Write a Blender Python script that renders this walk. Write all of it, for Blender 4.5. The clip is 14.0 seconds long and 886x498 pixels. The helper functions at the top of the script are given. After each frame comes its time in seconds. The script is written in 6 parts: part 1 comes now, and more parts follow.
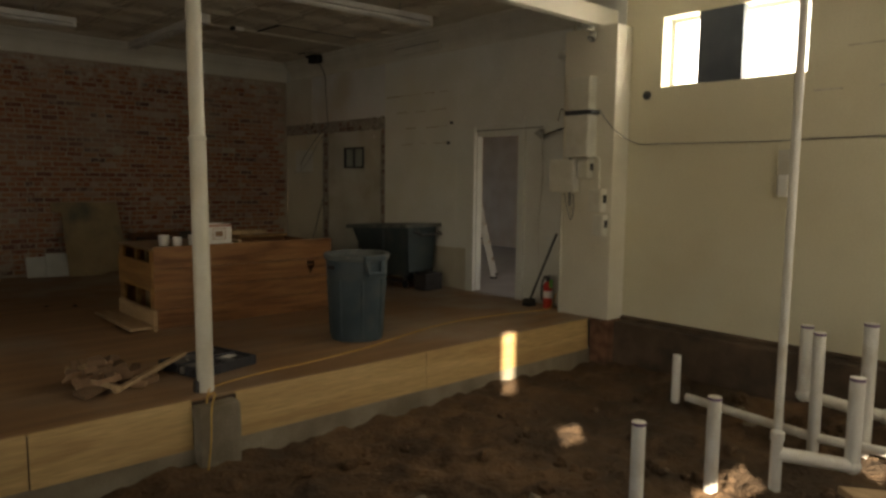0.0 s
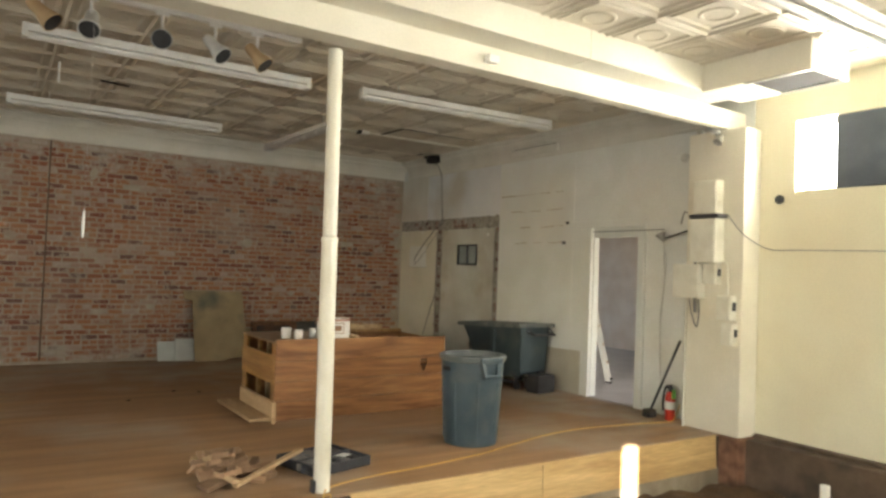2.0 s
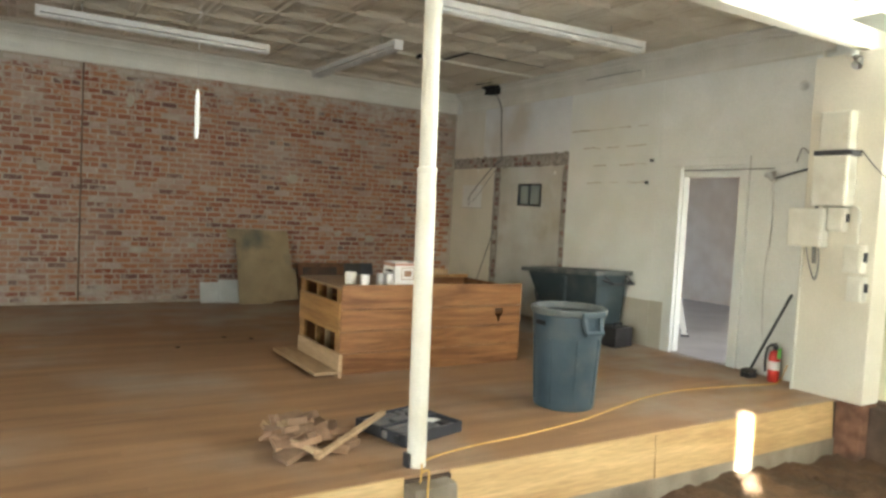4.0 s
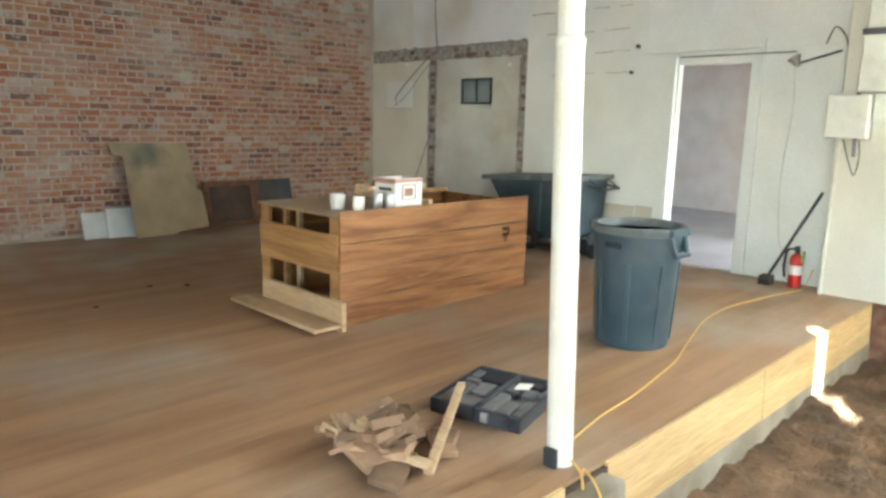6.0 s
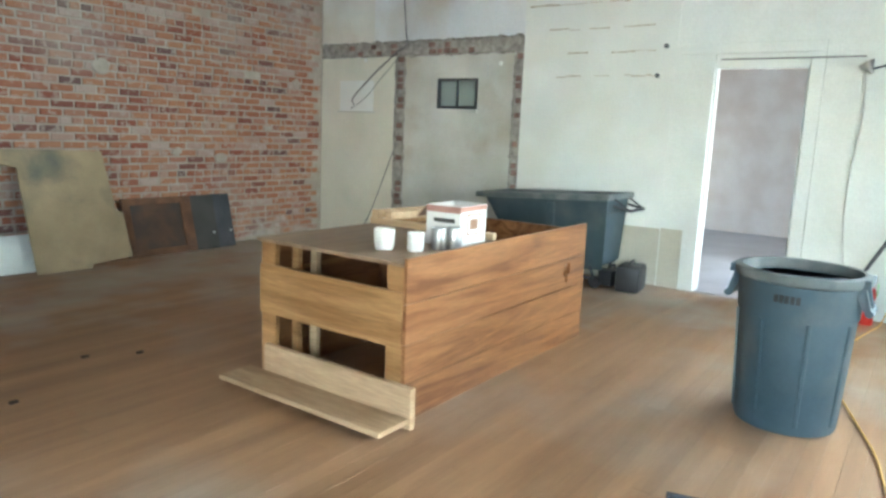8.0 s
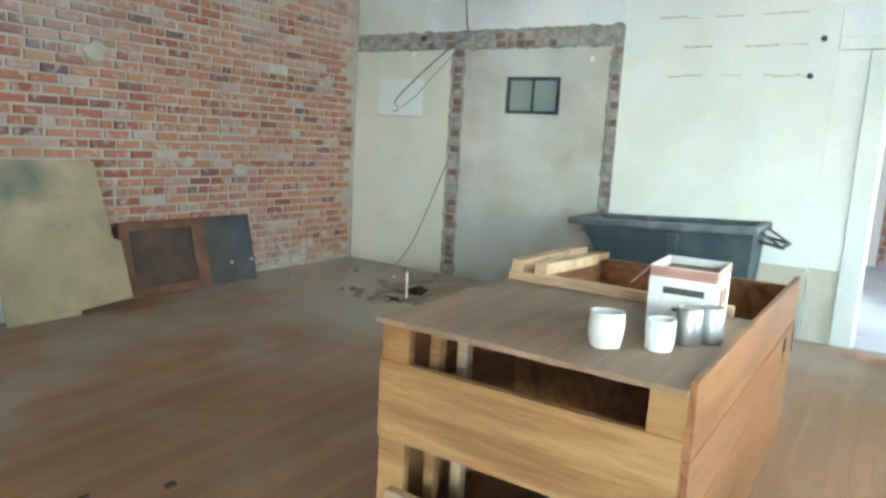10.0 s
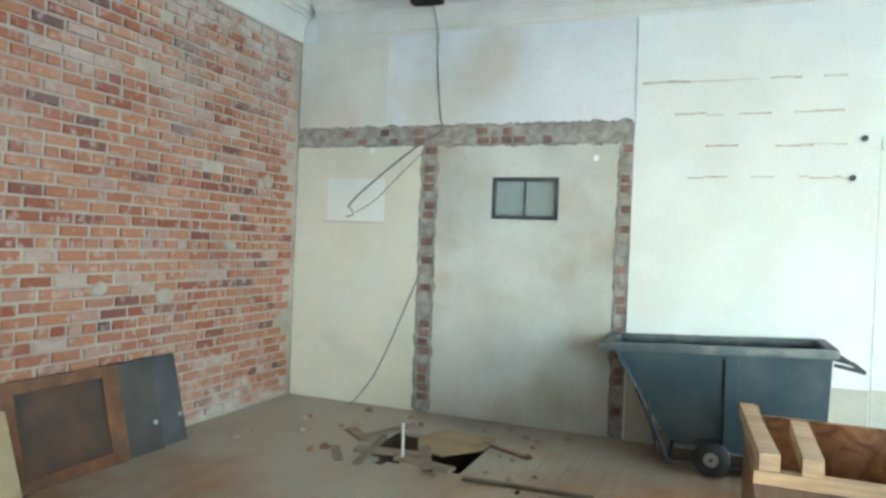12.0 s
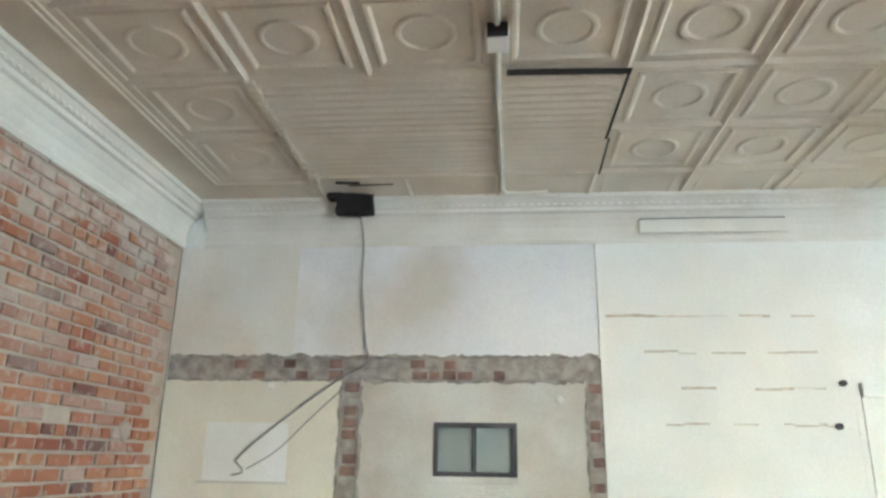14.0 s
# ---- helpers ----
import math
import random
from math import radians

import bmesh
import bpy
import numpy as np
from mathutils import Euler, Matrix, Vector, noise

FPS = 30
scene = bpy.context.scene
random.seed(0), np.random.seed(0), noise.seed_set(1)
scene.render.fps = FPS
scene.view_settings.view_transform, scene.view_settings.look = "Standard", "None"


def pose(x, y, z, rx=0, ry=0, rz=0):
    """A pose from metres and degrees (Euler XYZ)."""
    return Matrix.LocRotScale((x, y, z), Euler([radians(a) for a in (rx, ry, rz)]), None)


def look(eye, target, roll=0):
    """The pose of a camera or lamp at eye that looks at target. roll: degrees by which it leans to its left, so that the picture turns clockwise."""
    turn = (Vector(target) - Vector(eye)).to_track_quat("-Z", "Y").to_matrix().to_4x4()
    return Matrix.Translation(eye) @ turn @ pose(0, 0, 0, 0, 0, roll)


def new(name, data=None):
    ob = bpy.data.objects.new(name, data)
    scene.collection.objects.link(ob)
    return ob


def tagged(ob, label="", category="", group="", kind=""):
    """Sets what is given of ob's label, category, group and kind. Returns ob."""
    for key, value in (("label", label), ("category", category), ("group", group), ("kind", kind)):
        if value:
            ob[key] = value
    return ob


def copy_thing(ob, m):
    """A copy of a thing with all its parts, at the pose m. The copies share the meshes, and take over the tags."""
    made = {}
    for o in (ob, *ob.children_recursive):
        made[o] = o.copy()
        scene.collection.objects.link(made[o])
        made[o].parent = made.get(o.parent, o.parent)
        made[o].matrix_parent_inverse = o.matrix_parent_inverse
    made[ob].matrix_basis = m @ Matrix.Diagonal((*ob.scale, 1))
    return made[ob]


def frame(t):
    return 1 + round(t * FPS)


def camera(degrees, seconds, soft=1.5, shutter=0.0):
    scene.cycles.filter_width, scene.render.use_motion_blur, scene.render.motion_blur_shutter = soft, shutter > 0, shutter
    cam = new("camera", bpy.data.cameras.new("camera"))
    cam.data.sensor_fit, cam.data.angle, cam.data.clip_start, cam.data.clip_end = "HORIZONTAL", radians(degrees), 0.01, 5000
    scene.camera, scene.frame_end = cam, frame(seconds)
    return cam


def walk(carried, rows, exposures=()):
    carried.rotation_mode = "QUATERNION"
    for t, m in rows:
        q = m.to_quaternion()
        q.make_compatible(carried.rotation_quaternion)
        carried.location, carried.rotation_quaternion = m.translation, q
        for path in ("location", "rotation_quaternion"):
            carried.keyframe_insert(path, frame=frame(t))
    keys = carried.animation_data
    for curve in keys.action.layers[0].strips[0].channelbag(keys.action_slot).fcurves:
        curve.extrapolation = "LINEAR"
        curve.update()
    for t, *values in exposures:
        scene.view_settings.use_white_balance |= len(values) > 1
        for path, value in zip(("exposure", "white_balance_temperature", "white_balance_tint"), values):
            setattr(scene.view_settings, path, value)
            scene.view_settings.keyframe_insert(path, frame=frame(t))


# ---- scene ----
cam = camera(65.5, 14.0, soft=2.8)
PATH = [
    (0, (0.29, 1.152, 1.46), (1.624, 2.628, 1.262), 0.7),
    (0.5, (0.279, 1.201, 1.476), (1.53, 2.751, 1.29), 0.8),
    (1, (0.287, 1.206, 1.488), (1.463, 2.82, 1.377), 0.6),
    (1.5, (0.258, 1.229, 1.511), (1.405, 2.868, 1.483), 1.6),
    (2, (0.209, 1.283, 1.536), (1.31, 2.952, 1.598), 2.2),
    (2.5, (0.197, 1.372, 1.549), (1.275, 3.054, 1.647), 1.7),
    (3, (0.196, 1.521, 1.534), (1.308, 3.183, 1.572), 2.3),
    (3.5, (0.232, 1.85, 1.512), (1.282, 3.552, 1.468), 2.5),
    (4, (0.174, 2.265, 1.489), (1.228, 3.962, 1.38), 3.1),
    (4.2, (0.108, 2.461, 1.478), (1.19, 4.137, 1.333), 3.2),
    (6.3, (-0.092, 4.382, 1.399), (1.306, 5.755, 0.999), 1.8),
    (6.5, (-0.089, 4.562, 1.393), (1.313, 5.924, 0.971), 2.5),
    (7, (-0.101, 5.015, 1.372), (1.43, 6.247, 1.0), 3.0),
    (7.5, (0.053, 5.45, 1.382), (1.58, 6.677, 0.979), 0.6),
    (8, (0.167, 5.876, 1.378), (1.776, 7.014, 1.042), 2.4),
    (8.5, (0.273, 6.283, 1.381), (1.917, 7.37, 1.041), 2.0),
    (9, (0.48, 6.679, 1.384), (2.056, 7.859, 1.032), 1.2),
    (9.2, (0.562, 6.835, 1.366), (2.141, 8.006, 0.995), 2.4),
    (11.3, (1.159, 8.472, 1.373), (2.945, 9.347, 1.168), 2.0),
    (11.5, (1.191, 8.648, 1.382), (2.999, 9.483, 1.192), 2.3),
    (12, (1.346, 8.947, 1.425), (3.206, 9.682, 1.407), 2.3),
    (12.5, (1.474, 9.306, 1.476), (3.396, 9.844, 1.594), 1.5),
    (13, (1.621, 9.616, 1.538), (3.554, 10.067, 1.78), 1.7),
    (13.5, (1.873, 9.906, 1.654), (3.787, 10.26, 2.117), 1.7),
    (14, (2.053, 10.176, 1.734), (3.957, 10.35, 2.32), 0.9),
]
EXPOSURE = [(0.0, 2.0, 8300, 12), (0.5, 2.9, 8100, 12), (1.0, 3.6, 7700, 11), (1.5, 4.0, 7300, 10), (2.0, 4.3, 7100, 9), (3.0, 4.6, 6900, 8), (4.0, 4.75, 6400, 6), (6.5, 5.35, 5600, 3), (7.5, 5.55, 5300, 1), (9.0, 5.8, 5000, -3), (11.5, 6.22, 4900, -4), (13.0, 6.1, 5150, 0), (14.0, 6.05, 5400, 4)]
walk(cam, [(t, look(eye, target, roll)) for t, eye, target, roll in PATH], EXPOSURE)

# ---- world, sun, window and fill light ----
SUN_DIR = Vector((0.65, 0.65, -0.39)).normalized()
world = bpy.data.worlds.new("world")
scene.world = world
world.use_nodes = True
wt = world.node_tree
sky = wt.nodes.new("ShaderNodeTexSky")
sky.sky_type = "NISHITA"
sky.sun_disc = False
sky.sun_elevation = radians(23)
sky.sun_rotation = radians(225)
wt.links.new(sky.outputs[0], wt.nodes["Background"].inputs[0])
wt.nodes["Background"].inputs[1].default_value = 0.06
sun = new("sun", bpy.data.lights.new("sun", "SUN"))
sun.data.energy, sun.data.angle, sun.data.color = 5.0, radians(0.5), (1.0, 0.93, 0.82)
sun.matrix_world = look((0, 0, 10), Vector((0, 0, 10)) + SUN_DIR)


def window_lamp(name, eye, target, w, h, power, color=(1.0, 0.98, 0.95)):
    ob = new(name, bpy.data.lights.new(name, "AREA"))
    ob.data.shape, ob.data.size, ob.data.size_y = "RECTANGLE", w, h
    ob.data.energy, ob.data.color = power, color
    ob.matrix_world = look(eye, target)
    return ob


window_lamp("storefront_daylight", (-5.12, 2.4, 1.7), (0, 2.4, 1.7), 4.4, 2.6, 6.0, (0.95, 0.98, 1.0))
window_lamp("side_window_daylight", (7.02, 4.27, 2.77), (0, 4.27, 2.4), 1.34, 0.66, 10)
window_lamp("far_window_daylight", (7.02, 0.9, 2.77), (0, 0.9, 2.4), 1.34, 0.66, 10)
# Fill lamp added to brighten the pit; no such window is known.
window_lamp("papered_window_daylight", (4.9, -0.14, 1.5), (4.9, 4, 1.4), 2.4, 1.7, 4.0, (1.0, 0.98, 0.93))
# Added to brighten the floor behind the doorway, from an opening out of view.
window_lamp("next_room_daylight", (7.65, 5.62, 1.1), (8.2, 8, 0.6), 0.75, 1.1, 1.5, (1.0, 0.91, 0.83))


# ---- materials ----
def nodes_of(name):
    m = bpy.data.materials.new(name)
    m.use_nodes = True
    return m, m.node_tree.nodes, m.node_tree.links, m.node_tree.nodes["Principled BSDF"]


def surf(name, c1, c2, scale=3.0, rough=0.6, bump=0.15, metal=0.0, c3=None, scale3=0.8, amount3=0.5, fine=60.0, stretch=(1, 1, 1), vary=0.0, spec=0.4, bump_size=0.01, grain=(0.88, 1.1)):
    """Two colours in a coarse noise, fine grain, and an optional third colour in large stains."""
    m, n, l, b = nodes_of(name)
    geo = n.new("ShaderNodeNewGeometry")
    mp = n.new("ShaderNodeMapping")
    mp.inputs["Scale"].default_value = stretch
    l.new(geo.outputs["Position"], mp.inputs[0])
    n1, n2 = n.new("ShaderNodeTexNoise"), n.new("ShaderNodeTexNoise")
    for x, s, d in ((n1, scale, 6), (n2, fine, 4)):
        x.inputs["Scale"].default_value, x.inputs["Detail"].default_value = s, d
        l.new(mp.outputs[0], x.inputs["Vector"])
    if grain[0] < 0.8:
        n1.inputs["Distortion"].default_value, n2.inputs["Distortion"].default_value = 1.6, 0.5
    ramp = n.new("ShaderNodeValToRGB")
    ramp.color_ramp.elements[0].position, ramp.color_ramp.elements[1].position = 0.35, 0.65
    ramp.color_ramp.elements[0].color, ramp.color_ramp.elements[1].color = (*c1, 1), (*c2, 1)
    l.new(n1.outputs[0], ramp.inputs[0])
    col = ramp.outputs[0]
    if c3:
        n3 = n.new("ShaderNodeTexNoise")
        n3.inputs["Scale"].default_value, n3.inputs["Detail"].default_value = scale3, 8
        l.new(geo.outputs["Position"], n3.inputs["Vector"])
        r3 = n.new("ShaderNodeValToRGB")
        r3.color_ramp.elements[0].position, r3.color_ramp.elements[1].position = 0.5, 0.68
        r3.color_ramp.elements[0].color, r3.color_ramp.elements[1].color = (0, 0, 0, 1), (amount3, amount3, amount3, 1)
        l.new(n3.outputs[0], r3.inputs[0])
        mx = n.new("ShaderNodeMix")
        mx.data_type = "RGBA"
        l.new(r3.outputs[0], mx.inputs["Factor"])
        l.new(col, mx.inputs["A"])
        mx.inputs["B"].default_value = (*c3, 1)
        col = mx.outputs["Result"]
    hsv = n.new("ShaderNodeHueSaturation")
    l.new(col, hsv.inputs["Color"])
    fm = n.new("ShaderNodeMapRange")
    fm.inputs["To Min"].default_value, fm.inputs["To Max"].default_value = grain
    l.new(n2.outputs[0], fm.inputs["Value"])
    val = fm.outputs[0]
    if vary:
        oi = n.new("ShaderNodeObjectInfo")
        ad = n.new("ShaderNodeMath")
        ad.operation = "ADD"
        l.new(oi.outputs["Random"], ad.inputs[0])
        l.new(geo.outputs["Random Per Island"], ad.inputs[1])
        fr = n.new("ShaderNodeMath")
        fr.operation = "FRACT"
        l.new(ad.outputs[0], fr.inputs[0])
        vr = n.new("ShaderNodeMapRange")
        vr.inputs["To Min"].default_value, vr.inputs["To Max"].default_value = 1 - vary, 1 + vary
        l.new(fr.outputs[0], vr.inputs["Value"])
        mu = n.new("ShaderNodeMath")
        mu.operation = "MULTIPLY"
        l.new(val, mu.inputs[0])
        l.new(vr.outputs[0], mu.inputs[1])
        val = mu.outputs[0]
    l.new(val, hsv.inputs["Value"])
    l.new(hsv.outputs[0], b.inputs["Base Color"])
    rr = n.new("ShaderNodeMapRange")
    rr.inputs["To Min"].default_value, rr.inputs["To Max"].default_value = max(0, rough - 0.12), min(1, rough + 0.12)
    l.new(n1.outputs[0], rr.inputs["Value"])
    l.new(rr.outputs[0], b.inputs["Roughness"])
    b.inputs["Metallic"].default_value = metal
    b.inputs["Specular IOR Level"].default_value = spec
    if bump:
        bp = n.new("ShaderNodeBump")
        bp.inputs["Strength"].default_value, bp.inputs["Distance"].default_value = bump, bump_size
        l.new(n2.outputs[0], bp.inputs["Height"])
        l.new(bp.outputs[0], b.inputs["Normal"])
    return m


def brick_material(name):
    """Fired brick, each of its own red, with grey mortar smeared over parts of the wall."""
    m, n, l, b = nodes_of(name)
    geo, oi = n.new("ShaderNodeNewGeometry"), n.new("ShaderNodeObjectInfo")
    ad, fr = n.new("ShaderNodeMath"), n.new("ShaderNodeMath")
    ad.operation, fr.operation = "ADD", "FRACT"
    l.new(oi.outputs["Random"], ad.inputs[0])
    l.new(geo.outputs["Random Per Island"], ad.inputs[1])
    l.new(ad.outputs[0], fr.inputs[0])
    ramp = n.new("ShaderNodeValToRGB")
    e = ramp.color_ramp.elements
    e[0].position, e[0].color = 0.0, (0.14, 0.085, 0.075, 1)
    e[1].position, e[1].color = 1.0, (0.46, 0.36, 0.30, 1)
    for p, c in ((0.12, (0.25, 0.085, 0.05)), (0.4, (0.36, 0.16, 0.085)), (0.65, (0.41, 0.21, 0.115)), (0.82, (0.34, 0.14, 0.08)), (0.93, (0.40, 0.27, 0.21))):
        k = e.new(p)
        k.color = (*c, 1)
    l.new(fr.outputs[0], ramp.inputs[0])
    smear = None
    col = ramp.outputs[0]
    for s, lo, hi, amt, c in ((1.3, 0.5, 0.70, 0.4, (0.50, 0.44, 0.38)), (14.0, 0.53, 0.63, 0.62, (0.48, 0.41, 0.34)), (45.0, 0.5, 0.75, 0.4, (0.2, 0.1, 0.08))):
        t = n.new("ShaderNodeTexNoise")
        t.inputs["Scale"].default_value, t.inputs["Detail"].default_value = s, 7
        l.new(geo.outputs["Position"], t.inputs["Vector"])
        r = n.new("ShaderNodeMapRange")
        r.inputs["From Min"].default_value, r.inputs["From Max"].default_value, r.inputs["To Max"].default_value = lo, hi, amt
        l.new(t.outputs[0], r.inputs["Value"])
        mx = n.new("ShaderNodeMix")
        mx.data_type = "RGBA"
        l.new(r.outputs[0], mx.inputs["Factor"])
        l.new(col, mx.inputs["A"])
        mx.inputs["B"].default_value = (*c, 1)
        col = mx.outputs["Result"]
        smear = t
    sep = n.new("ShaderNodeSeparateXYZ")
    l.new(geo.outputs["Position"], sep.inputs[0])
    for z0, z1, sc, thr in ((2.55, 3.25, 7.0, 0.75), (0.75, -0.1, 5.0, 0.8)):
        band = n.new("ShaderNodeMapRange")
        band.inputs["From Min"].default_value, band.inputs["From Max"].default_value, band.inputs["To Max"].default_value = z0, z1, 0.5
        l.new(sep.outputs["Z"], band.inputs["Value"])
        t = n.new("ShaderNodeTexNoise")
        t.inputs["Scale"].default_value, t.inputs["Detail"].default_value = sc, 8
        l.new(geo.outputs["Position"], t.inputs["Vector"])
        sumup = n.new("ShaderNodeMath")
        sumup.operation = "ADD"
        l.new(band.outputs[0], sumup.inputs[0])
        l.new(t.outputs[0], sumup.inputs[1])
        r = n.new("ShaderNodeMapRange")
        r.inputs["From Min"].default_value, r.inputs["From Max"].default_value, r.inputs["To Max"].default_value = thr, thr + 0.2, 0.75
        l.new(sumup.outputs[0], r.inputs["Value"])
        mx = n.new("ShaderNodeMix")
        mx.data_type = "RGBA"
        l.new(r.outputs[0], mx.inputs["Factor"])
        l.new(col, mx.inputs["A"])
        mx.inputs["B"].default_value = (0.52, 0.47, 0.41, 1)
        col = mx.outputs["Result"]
    l.new(col, b.inputs["Base Color"])
    b.inputs["Roughness"].default_value = 0.9
    b.inputs["Specular IOR Level"].default_value = 0.2
    bp = n.new("ShaderNodeBump")
    bp.inputs["Strength"].default_value, bp.inputs["Distance"].default_value = 0.5, 0.006
    l.new(smear.outputs[0], bp.inputs["Height"])
    l.new(bp.outputs[0], b.inputs["Normal"])
    return m


def wood_material(name, c1, c2, axis, ring=9.0, rough=0.55, vary=0.0, dust=None, knots=True, spec=0.35):
    """Sawn wood with the grain along an axis (0 x, 1 y, 2 z)."""
    s = [ring, ring, ring]
    s[axis] = ring * 0.09
    m = surf(name, c1, c2, 1.0, rough, 0.25, stretch=s, fine=14.0, c3=dust, scale3=0.7, amount3=0.7, vary=vary, spec=spec, bump_size=0.003, grain=(0.62, 1.32) if knots else (0.85, 1.12))
    return m


